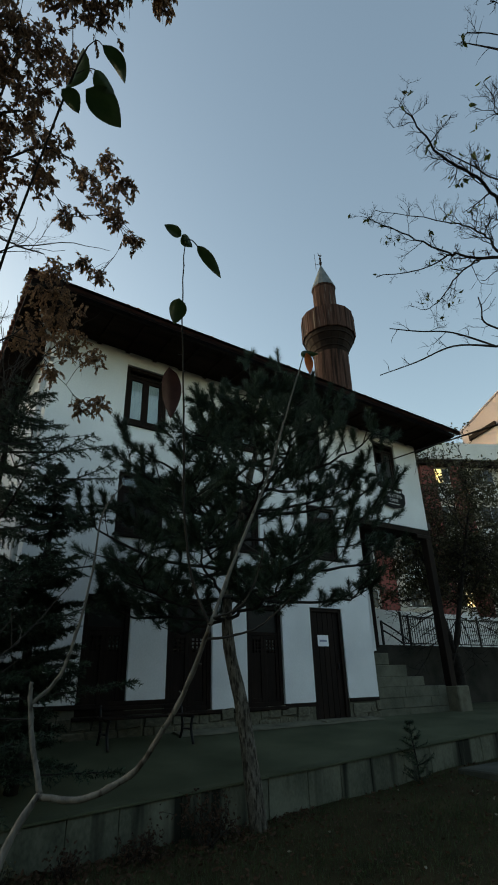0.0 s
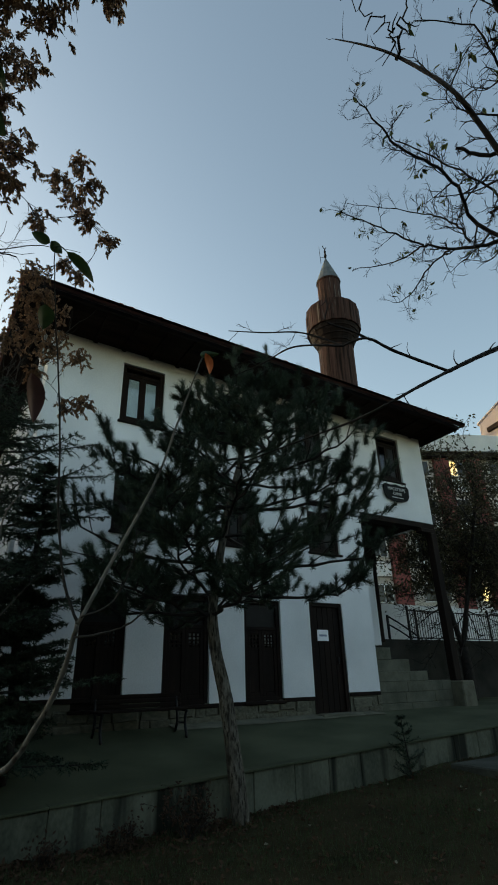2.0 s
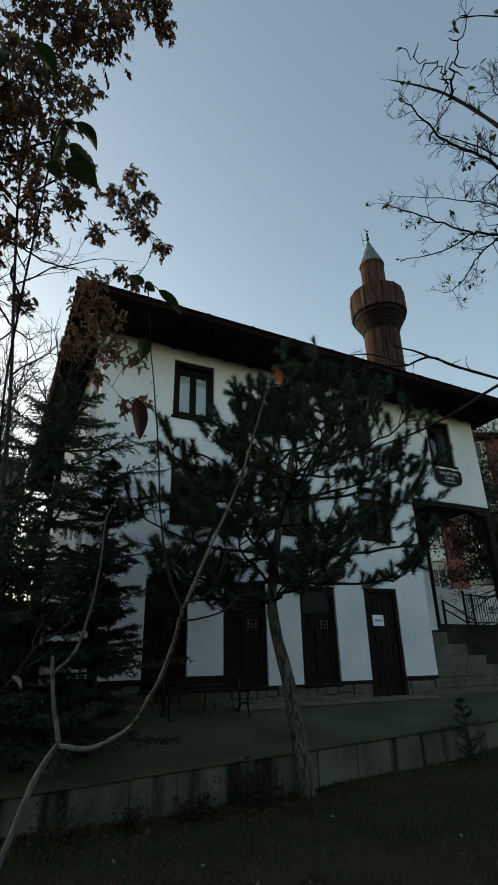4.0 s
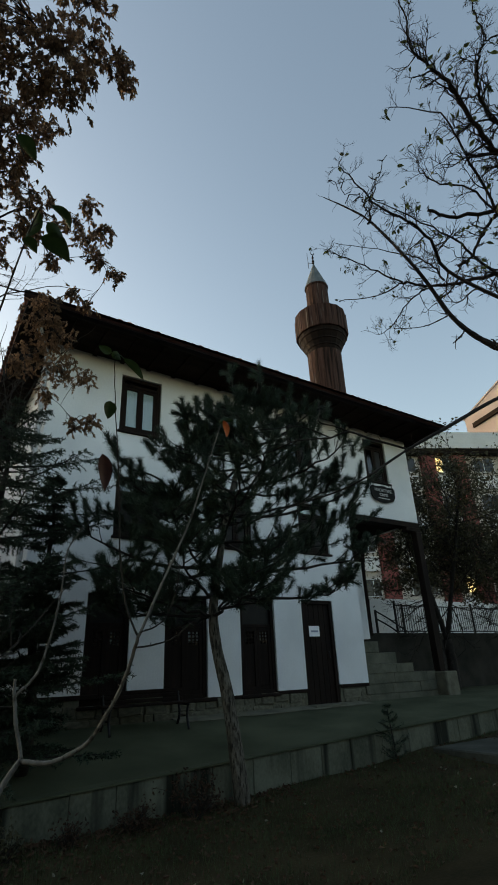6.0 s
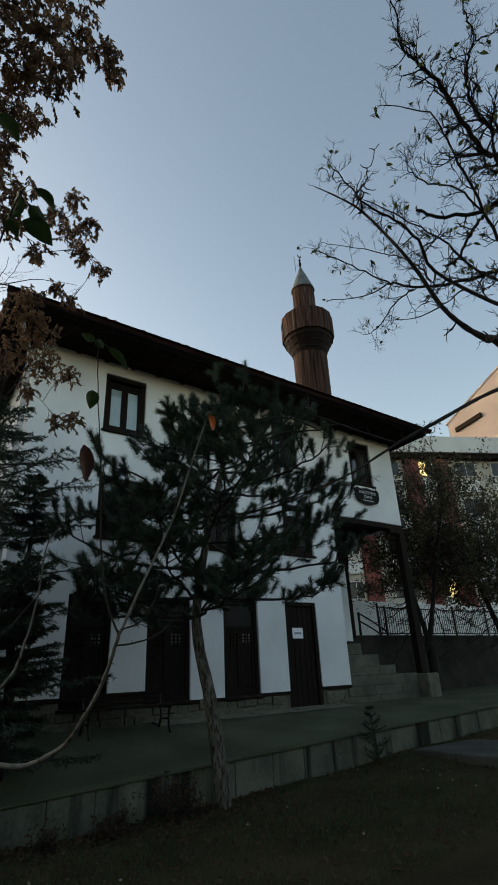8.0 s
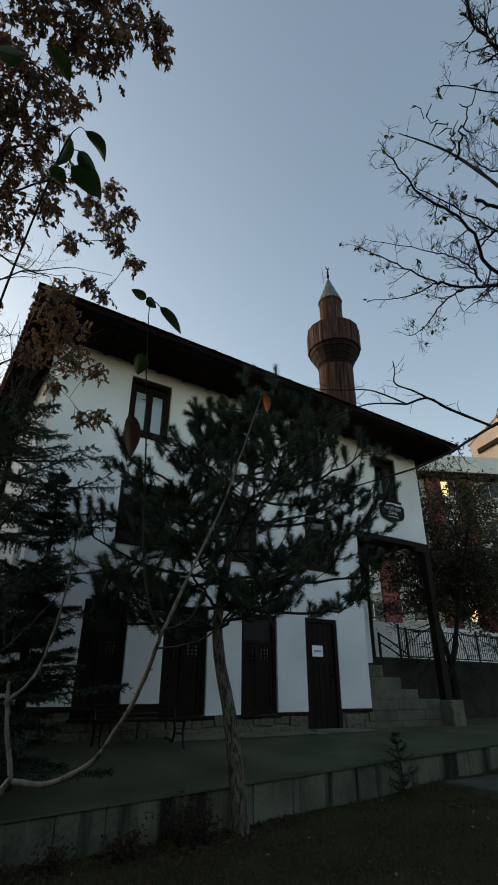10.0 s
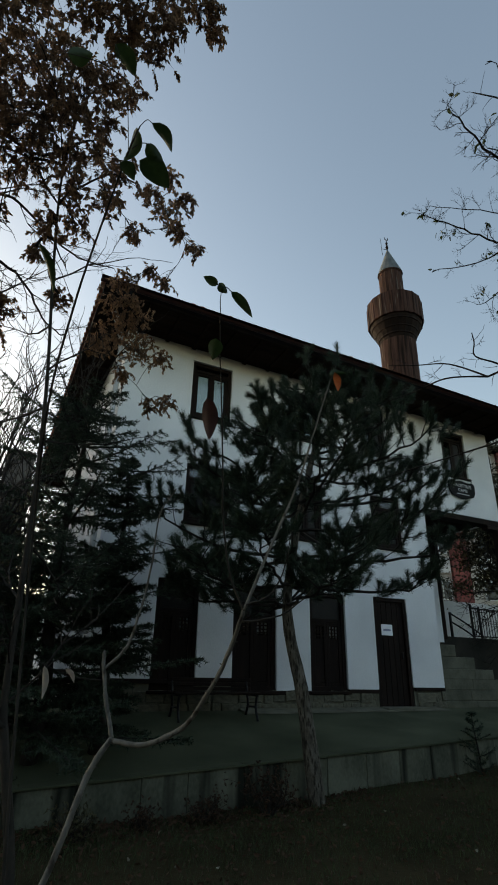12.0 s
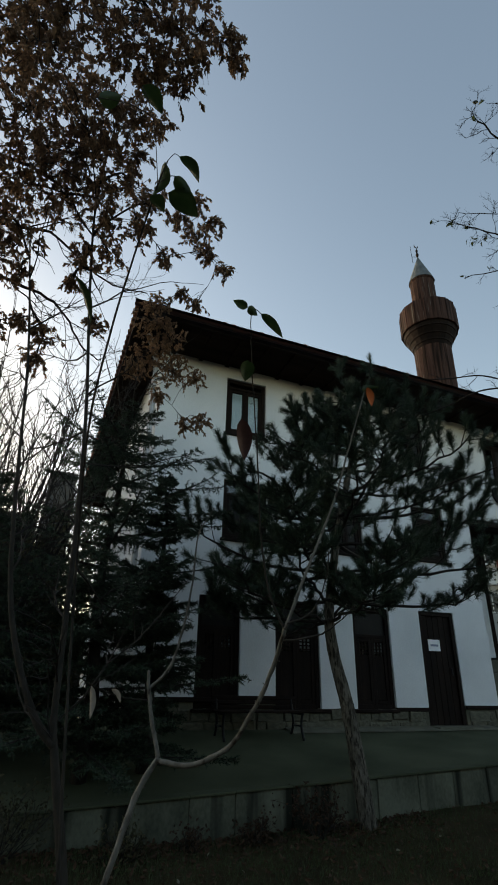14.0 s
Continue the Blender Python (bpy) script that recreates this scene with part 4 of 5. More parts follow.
def twigs(tb, rng, p, d, length, r, level, tips, bend=0.35, lift=0.05, sides=4):
    """Forking bare twigs."""
    way = wander(rng, p, d, length, 4, bend * 0.9, lift)
    tb.add(way, taper(5, r, r * 0.45), sides if r > 0.004 else 3)
    if level == 0:
        tips.append((way[-1], (way[-1] - way[-2]).normalized()))
        return
    for i in (1, 2, 3, 4):
        for _ in range(2 if i > 1 else 1):
            if rng.random() < 0.22:
                continue
            dd = ((way[i] - way[i - 1]).normalized() + unit(rng) * 0.85).normalized()
            twigs(tb, rng, way[i], dd, length * rng.uniform(0.35, 0.6), r * 0.55, level - 1, tips, bend, lift, 3)


def limb(tb, rng, points, r0, r1, tips, reach=0.5, every=2, level=1, steps=6):
    way = spline(points, steps)
    way = [q + unit(rng) * 0.012 for q in way]
    tb.add(way, taper(len(way), r0, r1), 7)
    for i in range(2, len(way), every):
        d = ((way[i] - way[i - 1]).normalized() * 0.7 + unit(rng)).normalized()
        rr = (r0 + (r1 - r0) * i / len(way)) * 0.5
        twigs(tb, rng, way[i], d, reach * (1.15 - 0.65 * i / len(way)) * rng.uniform(0.5, 1.1), max(rr, 0.003), level, tips)
    tips.append((way[-1], (way[-1] - way[-2]).normalized()))
    return way


def brown_tree():
    """The tree that still holds dry brown leaves, with two stems from one fork."""
    rng = random.Random(41)
    tree = base("autumn_tree", 0.66, 3.3, 0.0, "slender forked tree with hanging dry brown leaves", "tree")
    o = Vector(tree.location)

    def rel(points):
        return [Vector(p) - o for p in points]

    tb = Tubes()
    a = spline(rel([(0.66, 3.3, -0.1), (0.606, 3.418, 0.52), (0.452, 3.415, 1.168), (0.401, 3.414, 1.477), (0.361, 3.41, 2.453), (0.321, 3.409, 3.14), (0.25, 3.408, 3.921), (0.108, 3.408, 5.072), (0.016, 3.203, 5.997), (0.067, 2.894, 6.922)]), 5)
    tb.add(a, [0.058 - 0.050 * (i / len(a)) ** 0.36 for i in range(len(a))], 10)
    b = spline(rel([(0.432, 3.415, 1.251), (0.298, 3.414, 1.395), (0.124, 3.414, 1.734), (-0.029, 3.412, 2.217), (-0.141, 3.411, 2.966), (-0.293, 3.513, 4.251), (-0.548, 3.719, 5.691)]), 5)
    tb.add(b, taper(len(b), 0.030, 0.007), 9)
    raw("trunk", tb.v, tb.f, MIDBARK, tree, smooth=True)
    lt, lv, tips = Tubes(), Leaves(), []
    boughs = (
        [(-0.576, 1.702, 5.563, 0.35), (-0.441, 1.898, 6.046, 0.33), (-0.749, 1.909, 6.253, 0.41), (-0.41, 1.815, 6.365, 0.34), (-0.122, 1.825, 6.385, 0.27), (0.073, 1.742, 6.014, 0.21), (0.165, 1.619, 6.24, 0.26), (0.359, 1.361, 5.838, 0.27), (0.339, 1.608, 5.828, 0.2)],
        [(0.535, 1.855, 6.096, 0.21), (0.597, 1.608, 6.486, 0.22), (0.792, 1.504, 6.311, 0.17), (0.915, 1.648, 6.373, 0.11), (0.576, 1.608, 6.085, 0.14), (0.278, 1.629, 5.694, 0.13), (-0.626, 1.703, 6.397, 0.41), (-0.073, 1.269, 5.973, 0.33), (0.421, 1.299, 6.435, 0.33)],
        [(-0.624, 2.474, 6.027, 0.42), (-0.396, 2.679, 6.676, 0.42), (-0.15, 2.535, 6.788, 0.28), (0.076, 2.442, 6.375, 0.3), (-0.16, 2.782, 6.51, 0.38), (-0.57, 3.04, 6.327, 0.46), (-0.262, 3.049, 6.357, 0.42), (0.086, 2.514, 5.995, 0.29), (0.271, 2.513, 6.53, 0.25), (0.446, 2.667, 6.643, 0.2), (0.303, 2.822, 6.386, 0.21), (-1.065, 2.681, 6.44, 0.46), (-0.993, 2.794, 5.885, 0.43), (-0.911, 3.01, 5.484, 0.42)],
        [(-0.642, 3.215, 5.947, 0.37), (-0.302, 3.317, 6.09, 0.38), (0.047, 3.162, 6.243, 0.34), (0.294, 3.223, 6.366, 0.3), (0.507, 2.873, 5.83, 0.27), (0.169, 3.069, 5.656, 0.27), (0.509, 3.294, 5.883, 0.22), (-0.601, 3.349, 5.515, 0.29), (0.026, 3.367, 5.431, 0.2), (0.233, 3.655, 5.792, 0.17), (-0.087, 3.584, 5.257, 0.1), (0.828, 3.654, 5.965, 0.16), (0.202, 3.84, 5.021, 0.13), (-0.867, 3.617, 5.372, 0.37)],
        [(1.106, 3.479, 6.798, 0.14), (1.176, 3.129, 6.138, 0.17), (1.168, 3.704, 6.51, 0.2), (1.259, 3.468, 6.047, 0.13), (1.579, 3.837, 6.253, 0.13), (0.963, 3.643, 6.623, 0.17), (-0.578, 3.884, 5.434, 0.17), (-0.25, 3.924, 4.827, 0.16), (-0.302, 4.027, 4.54, 0.13), (-0.537, 4.161, 5.075, 0.14), (-0.824, 4.306, 5.015, 0.23)],
        [(0.999, 5.34, 6.382, 0.37), (1.245, 5.432, 6.218, 0.37), (1.05, 5.545, 5.941, 0.35), (1.314, 5.082, 5.446, 0.3), (1.758, 5.595, 5.777, 0.18), (0.975, 4.63, 6.133, 0.2), (1.295, 4.784, 6.544, 0.13), (1.426, 4.557, 6.225, 0.11), (1.858, 5.451, 4.995, 0.16), (1.696, 5.781, 5.079, 0.13), (0.812, 5.32, 5.54, 0.2), (1.203, 5.483, 5.284, 0.15)],
    )
    # each clump of leaves hangs on a twig that leaves the nearest wood, so that the boughs fork outwards
    wood = [(q, 0.020) for q in a[16:]] + [(q, 0.016) for q in b[15:]]
    clumps = [(Vector(c[:3]) - o, c[3]) for bough in boughs for c in bough]
    while clumps:
        c, r = min(clumps, key=lambda k: min((k[0] - q).length for q, _ in wood))
        clumps.remove((c, r))
        s, thick = min(wood, key=lambda q: (q[0] - c).length)
        mid = (s + c) * 0.5 + Vector((rng.uniform(-0.08, 0.08), rng.uniform(-0.08, 0.08), 0.07))
        way = spline([s, mid, c], 5)
        thin = max(0.004, thick * 0.8)
        lt.add(way, taper(len(way), thin, thin * 0.75), 5)
        wood += [(q, thin * 0.8) for q in way[5:]]
        for _ in range(int(20 + 440 * r * r)):
            q = c + unit(rng) * r * 0.9 * rng.random() ** 0.55
            k = rng.choice(way[5:])
            if rng.random() < 0.35:
                lt.add([k, (k + q) * 0.5 + unit(rng) * 0.04, q], [0.004, 0.003, 0.0018], 3)
            # one hanging spray of leaflets
            d = (unit(rng) * 0.8 + Vector((0, 0, -0.8))).normalized()
            ln = rng.uniform(0.06, 0.17)
            for m in range(rng.choice((4, 6, 8))):
                w = q + d * ln * m / 8
                for sgn in (-1, 1):
                    side = d.orthogonal().normalized() * sgn
                    ld = (side * 0.5 + d * 0.5 + unit(rng) * 0.6 + Vector((0, 0, -0.5))).normalized()
                    lv.leaf(w, ld, rng.uniform(0.032, 0.058), rng.uniform(0.016, 0.028), rng, 0.35)
            lt.add([q, q + d * ln], [0.002, 0.001], 3)
    for line in (((-1.113, 3.958, 5.415), (-0.465, 4.089, 5.414), (-0.156, 4.191, 5.321), (0.152, 4.406, 5.034), (0.347, 4.446, 4.962)),
                 ((-1.154, 3.68, 5.733), (-0.61, 3.688, 5.855), (-0.332, 3.708, 5.875), (0.254, 3.933, 5.659), (0.695, 3.921, 5.638)),
                 ((-1.166, 3.165, 6.215), (-0.631, 3.277, 6.245), (-0.24, 3.368, 6.213), (-0.035, 3.285, 6.305))):
        limb(lt, rng, rel(line), 0.02, 0.006, tips, 0.6, 2, 2)
    for s in range(10, len(a) - 2, 2):
        twigs(lt, rng, a[s], (unit(rng) + Vector((0, 0, 0.4))).normalized(), rng.uniform(0.5, 1.0), 0.009, 1, tips)
    for s in range(16, len(b) - 1, 2):
        twigs(lt, rng, b[s], (unit(rng) + Vector((0, 0, 0.5))).normalized(), rng.uniform(0.5, 0.9), 0.009, 1, tips)
    tagged(raw("branchwork", lt.v, lt.f, DARKBARK, tree), kind="stuff")
    raw("crown", lv.v, lv.f, BROWNLEAF, tree)


brown_tree()


def bare_tree():
    """The nearly bare tree whose limbs reach in over the lawn."""
    rng = random.Random(52)
    tree = base("bare_tree", 5.0, 0.1, 0.0, "nearly bare tree with fine dark twigs", "tree")
    o = Vector(tree.location)
    tb, tips, lv = Tubes(), [], Leaves()
    trunk = Tubes()
    way = spline([(0, 0, -0.1), (-0.03, 0.03, 1.2), (-0.1, 0.06, 2.4), (-0.2, 0.1, 3.4), (-0.5, 0.2, 4.1)], 6)
    trunk.add(way, taper(len(way), 0.15, 0.06), 12)
    raw("trunk", trunk.v, trunk.f, DARKBARK, tree, smooth=True)
    def grow(r0, r1, *line, reach=0.27, every=1, level=2):
        limb(tb, rng, [Vector(p) - o for p in line], r0, r1, tips, reach, every, level, 5)

    grow(0.028, 0.004, (4.651, 0.194, 4.155), (4.804, 0.732, 5.284), (4.744, 1.001, 5.394), (4.635, 1.311, 5.494), (4.426, 1.57, 5.554), (4.247, 1.72, 5.644), (4.208, 1.959, 5.655), (4.011, 2.528, 5.856), reach=0.16)
    grow(0.013, 0.003, (4.526, 1.411, 5.544), (4.406, 1.411, 5.694), (4.277, 1.5, 5.833), (4.059, 1.69, 5.993), (3.611, 2.089, 6.234))
    grow(0.011, 0.003, (4.247, 1.72, 5.644), (3.989, 1.929, 5.894), (3.711, 2.089, 6.084), (3.542, 2.199, 6.204))
    grow(0.020, 0.003, (4.551, 0.294, 4.155), (4.055, 0.982, 5.044), (3.686, 0.943, 5.303), (3.407, 0.953, 5.413), (3.048, 1.013, 5.522), (2.779, 0.973, 5.602), (2.629, 0.983, 5.692))
    grow(0.016, 0.004, (4.551, 0.244, 4.255), (4.234, 0.713, 5.004), (3.885, 0.773, 5.213), (3.586, 0.833, 5.313), (3.068, 0.993, 5.522))
    grow(0.024, 0.012, (4.451, 0.194, 4.155), (3.833, 0.184, 5.082), (3.734, 0.344, 5.123), (3.515, 0.613, 5.202), (3.376, 0.703, 5.292), reach=0.12, every=2)
    grow(0.015, 0.009, (3.744, 0.344, 5.102), (3.754, 0.494, 5.023), (3.774, 0.683, 4.893), (3.734, 0.773, 4.884), reach=0.12)
    grow(0.026, 0.003, (4.451, 0.195, 4.055), (3.514, -0.005, 5.032), (3.305, 0.035, 5.222), (3.055, 0.025, 5.431), (2.836, 0.005, 5.591), (2.647, 0.025, 5.711), (2.547, 0.045, 5.771), (2.397, -0.045, 5.871), (2.238, -0.095, 5.971))
    grow(0.022, 0.003, (4.451, 0.094, 4.155), (3.414, -0.095, 5.162), (3.265, -0.075, 5.281), (3.125, -0.065, 5.401), (2.985, -0.125, 5.521), (2.896, -0.215, 5.611), (2.875, -0.315, 5.651), (2.965, -0.475, 5.621))
    grow(0.007, 0.002, (2.875, -0.315, 5.651), (2.746, -0.335, 5.741), (2.666, -0.385, 5.801), (2.606, -0.385, 5.841), reach=0.12)
    grow(0.018, 0.003, (4.451, 0.294, 4.056), (3.863, 0.304, 4.673), (3.694, 0.284, 4.883), (3.405, 0.244, 5.192), (3.145, 0.194, 5.422), (2.966, 0.184, 5.571), (2.668, 0.385, 5.691))
    grow(0.010, 0.002, (3.664, 0.304, 5.052), (3.455, 0.364, 5.242), (3.246, 0.514, 5.352), (3.106, 0.544, 5.442), (3.057, 0.504, 5.502))
    grow(0.010, 0.003, (4.296, 1.501, 5.414), (4.227, 1.71, 5.335), (4.197, 1.96, 5.166), (4.108, 2.109, 5.126))
    tagged(raw("branchwork", tb.v, tb.f, DARKBARK, tree), kind="stuff")
    low = Tubes()
    lowtips = []
    # the low branch that hangs in close, with its fork
    def hang(r0, r1, *line, reach=0.07, every=3):
        way = spline([Vector(p) - o for p in line], 6)
        low.add(way, [r * rng.uniform(0.92, 1.12) for r in taper(len(way), r0, r1)], 7)
        for i in range(4, len(way), every):
            d = ((way[i] - way[i - 1]).normalized() * 0.6 + unit(rng)).normalized()
            thin = max((r0 + (r1 - r0) * i / len(way)) * 0.4, 0.0011)
            twigs(low, rng, way[i], d, reach * rng.uniform(0.3, 1.1), thin, 0 if rng.random() < 0.6 else 1, lowtips)
        lowtips.append((way[-1], (way[-1] - way[-2]).normalized()))

    hang(0.013, 0.0062, (4.88, 0.1, 3.5), (3.6, 0.02, 3.35), (2.59, 0.02, 2.93), (2.01, 0.08, 2.61), (1.81, 0.136, 2.493))
    hang(0.0052, 0.0014, (1.81, 0.136, 2.493), (1.68, 0.15, 2.41), (1.59, 0.17, 2.35), (1.52, 0.25, 2.31), (1.46, 0.33, 2.29), (1.39, 0.44, 2.27), (1.30, 0.56, 2.24))
    hang(0.0050, 0.0032, (1.81, 0.136, 2.493), (1.617, 0.161, 2.514), (1.50, 0.153, 2.513), (1.44, 0.19, 2.49))
    hang(0.0032, 0.0012, (1.44, 0.19, 2.49), (1.31, 0.235, 2.47), (1.27, 0.33, 2.46), (1.22, 0.42, 2.45))
    hang(0.0028, 0.0012, (1.44, 0.19, 2.49), (1.36, 0.26, 2.55), (1.25, 0.29, 2.53), (1.148, 0.306, 2.509))
    hang(0.0034, 0.0014, (1.52, 0.155, 2.515), (1.45, 0.165, 2.53), (1.378, 0.175, 2.538), (1.385, 0.175, 2.59), (1.382, 0.175, 2.625))
    hang(0.016, 0.0018, (4.9, 0.08, 2.6), (3.2, -0.3, 2.35), (1.932, -0.355, 2.662), (1.856, -0.304, 2.748), (1.796, -0.266, 2.807), (1.721, -0.24, 2.888), (1.625, -0.238, 3.003), (1.532, -0.233, 3.092), (1.485, -0.141, 3.334), (1.43, -0.08, 3.44), (1.376, -0.009, 3.541), reach=0.09, every=2)
    hang(0.0028, 0.001, (1.721, -0.24, 2.888), (1.674, -0.152, 2.874), (1.601, -0.07, 2.89), reach=0.06, every=2)
    limb(low, rng, [Vector(p) - o for p in ((1.479, -0.146, 3.32), (1.449, -0.176, 3.35), (1.448, -0.216, 3.409), (1.468, -0.287, 3.529))], 0.0045, 0.0015, lowtips, 0.08, 3, 0)
    limb(low, rng, [Vector(p) - o for p in ((1.459, -0.146, 3.36), (1.438, -0.166, 3.41), (1.369, -0.156, 3.409), (1.299, -0.127, 3.459))], 0.003, 0.0012, lowtips, 0.06, 3, 0)
    raw("low_limb", low.v, low.f, DARKBARK, tree)
    for p, d in rng.sample(tips, min(len(tips), 150)):
        for _ in range(rng.choice((1, 1, 2, 3))):
            lv.leaf(p + unit(rng) * 0.02, (unit(rng) + Vector((0, 0, -0.6))).normalized(), rng.uniform(0.05, 0.075), 0.03, rng)
    tagged(raw("foliage", lv.v, lv.f, PALEGREENLEAF, tree, "few small yellowing green leaves"), kind="stuff")


bare_tree()


def bush_tree(x, y, z, height, spread, seed, label, leaves=1400, stems=3, leaf=0.07, matl=BUSHLEAF):
    rng = random.Random(seed)
    tree = base("garden_tree", x, y, z, label, "tree")
    trunk, tb, tips, lv = Tubes(), Tubes(), [], Leaves()
    fork = Vector((0, 0, height * 0.2))
    trunk.add(spline([(0, 0, -0.1), (0.04, 0, height * 0.1), fork], 4), taper(9, 0.17, 0.13), 9)
    for i in range(stems):
        a = 2 * math.pi * i / stems + rng.uniform(-0.3, 0.3)
        top = Vector((math.cos(a) * spread * 0.55, math.sin(a) * spread * 0.55, height * rng.uniform(0.8, 1.0)))
        way = spline([fork, fork.lerp(top, 0.45) + unit(rng) * 0.15, top], 7)
        trunk.add(way, taper(len(way), 0.085, 0.02), 7)
        for j in range(4, len(way)):
            for _ in range(2):
                twigs(tb, rng, way[j], (unit(rng) + Vector((0, 0, 0.25))).normalized(), spread * rng.uniform(0.4, 0.75), 0.02, 2, tips, 0.3, 0.03)
    raw("trunk", trunk.v, trunk.f, DARKBARK, tree, smooth=True)
    tagged(raw("branchwork", tb.v, tb.f, DARKBARK, tree), kind="stuff")
    for _ in range(leaves):
        p, d = rng.choice(tips)
        if p.z < height * 0.42:
            continue
        lv.leaf(p + unit(rng) * rng.uniform(0.0, 0.3), (unit(rng) + Vector((0, 0, -0.3))).normalized(), leaf * rng.uniform(0.7, 1.3), leaf * 0.5, rng)
    raw("crown", lv.v, lv.f, matl, tree)


bush_tree(14.3, 9.9, 1.0, 6.7, 2.6, 61, "dark multi-stemmed garden tree with thinning leaves beside the porch", 19000, 4, 0.105)
bush_tree(17.6, 9.4, 1.0, 6.2, 2.6, 62, "dark garden tree with reddish thinning leaves by the railing", 19000, 4, 0.105)


def leaf_blade(tree, at, tip, width, mat, curl=0.15, roll=0.0, label=""):
    """A leaf blade from its stalk to its tip, arched and folded along the midrib, on a thin stalk."""
    o = Vector(tree.location)
    a, b = Vector(at) - o, Vector(tip) - o
    d = b - a
    ln = d.length
    d.normalize()
    side = Vector((0.9, -0.4, 0.0))
    side = side - d * side.dot(d)
    if side.length < 0.3:
        side = Vector((-0.14, -0.36, 0.92)) - d * Vector((-0.14, -0.36, 0.92)).dot(d)
    side.normalize()
    side.rotate(Matrix.Rotation(radians(roll), 3, d))
    up = side.cross(d)
    vs, fs = [], []
    rows, cols = 9, 5
    for i in range(rows):
        t = i / (rows - 1)
        w = width * (math.sin(math.pi * t ** 0.75) ** 0.8 if 0 < t < 1 else 0.02)
        for c in range(cols):
            u = (c / (cols - 1)) * 2 - 1
            vs.append(a + d * ln * t + side * u * w * 0.5 + up * (abs(u) * w * 0.22 + curl * ln * math.sin(math.pi * t) + 0.02 * w * math.sin(9 * t + 3 * u)))
    for i in range(rows - 1):
        for c in range(cols - 1):
            k = i * cols + c
            fs.append((k, k + 1, k + cols + 1, k + cols))
    return raw("leaf", vs, fs, mat, tree, label, smooth=True)


def sapling():
    """The young tree close to the camera, with a few large leaves."""
    rng = random.Random(71)
    tree = base("sapling", 0.2, 1.5, 0.0, "pale slender forked sapling with a few large leaves", "sapling")
    o = Vector(tree.location)

    def rel(points):
        return [Vector(p) - o for p in points]

    tb = Tubes()
    runs = [
        ([(0.22, 1.48, -0.05), (0.315, 1.467, 0.472), (0.536, 1.464, 1.023), (0.626, 1.503, 1.263), (0.701, 1.507, 1.385)], 0.0225, 0.019),
        ([(0.701, 1.507, 1.377), (0.805, 1.412, 1.372), (0.915, 1.322, 1.432), (0.964, 1.242, 1.531), (1.004, 1.141, 1.671), (1.009, 1.013, 1.83)], 0.019, 0.013),
        ([(0.701, 1.507, 1.385), (0.676, 1.552, 1.502), (0.656, 1.592, 1.632), (0.652, 1.592, 1.692)], 0.017, 0.011),
        ([(0.656, 1.592, 1.622), (0.736, 1.571, 1.712), (0.776, 1.551, 1.871), (0.796, 1.52, 2.061), (0.796, 1.47, 2.26), (0.856, 1.44, 2.389)], 0.012, 0.004),
        ([(0.656, 1.592, 1.582), (0.547, 1.612, 1.592), (0.437, 1.622, 1.632), (0.297, 1.633, 1.702)], 0.005, 0.002),
        ([(1.009, 1.013, 1.83), (1.123, 1.02, 2.079), (1.233, 1., 2.338), (1.303, 0.93, 2.636), (1.353, 0.89, 2.836)], 0.012, 0.004),
        ([(1.009, 1.013, 1.83), (0.964, 1.031, 1.939), (0.914, 1.01, 2.138), (0.854, 0.92, 2.477), (0.775, 0.791, 2.766), (0.729, 0.694, 2.935)], 0.009, 0.0028),
        ([(1.004, 1.021, 1.79), (1.113, 0.961, 1.81), (1.183, 0.921, 1.859), (1.222, 0.881, 1.909)], 0.007, 0.003),
        ([(1.013, 1.001, 1.849), (1.093, 0.961, 1.889), (1.133, 0.921, 1.999), (1.133, 0.89, 2.108)], 0.006, 0.0025),
    ]
    for i, (points, r0, r1) in enumerate(runs):
        way = spline(rel(points), 6)
        rad = [0.54 * r * (1 + 0.16 * (rng.random() < 0.22)) for r in taper(len(way), r0, r1)]
        tube = Tubes()
        tube.add([q + unit(rng) * 0.0015 for q in way], rad, 8)
        for j in range(3, len(way) - 1):
            if rng.random() < 0.3:
                spur = (unit(rng) + (way[j + 1] - way[j]).normalized() * 0.8).normalized()
                tube.add([way[j], way[j] + spur * (rad[j] + rng.uniform(0.006, 0.016))], [0.4 * rad[j], 0.0015], 5)
        raw("stem" if i == 0 else "branch", tube.v, tube.f, PALEBARK if r0 > 0.0095 else MIDBARK, tree, smooth=True)
    def big_leaf(*leaf):
        leaf_blade(tree, *leaf)

    big_leaf((0.715, 0.691, 2.945), (0.656, 0.691, 2.96), 0.034, GREENLEAF, 0.1, 20)
    big_leaf((0.715, 0.681, 2.945), (0.755, 0.691, 2.92), 0.034, GREENLEAF, 0.2, -20)
    big_leaf((0.765, 0.681, 2.925), (0.865, 0.701, 2.855), 0.038, GREENLEAF, 0.14, 15)
    big_leaf((0.735, 0.731, 2.736), (0.745, 0.781, 2.676), 0.055, GREENLEAF, 0.06, 10)
    big_leaf((0.735, 0.781, 2.516), (0.769, 0.83, 2.377), 0.060, DEADLEAF, 0.06, 15, "large withered reddish brown leaf")
    big_leaf((1.363, 0.88, 2.855), (1.393, 0.9, 2.776), 0.034, REDLEAF, 0.15, 30, "small orange red leaf")
    big_leaf((1.343, 0.89, 2.846), (1.423, 0.87, 2.865), 0.03, GREENLEAF, 0.2, 10)
    big_leaf((0.427, 1.612, 1.632), (0.437, 1.603, 1.512), 0.034, PALELEAF, 0.05, 25)
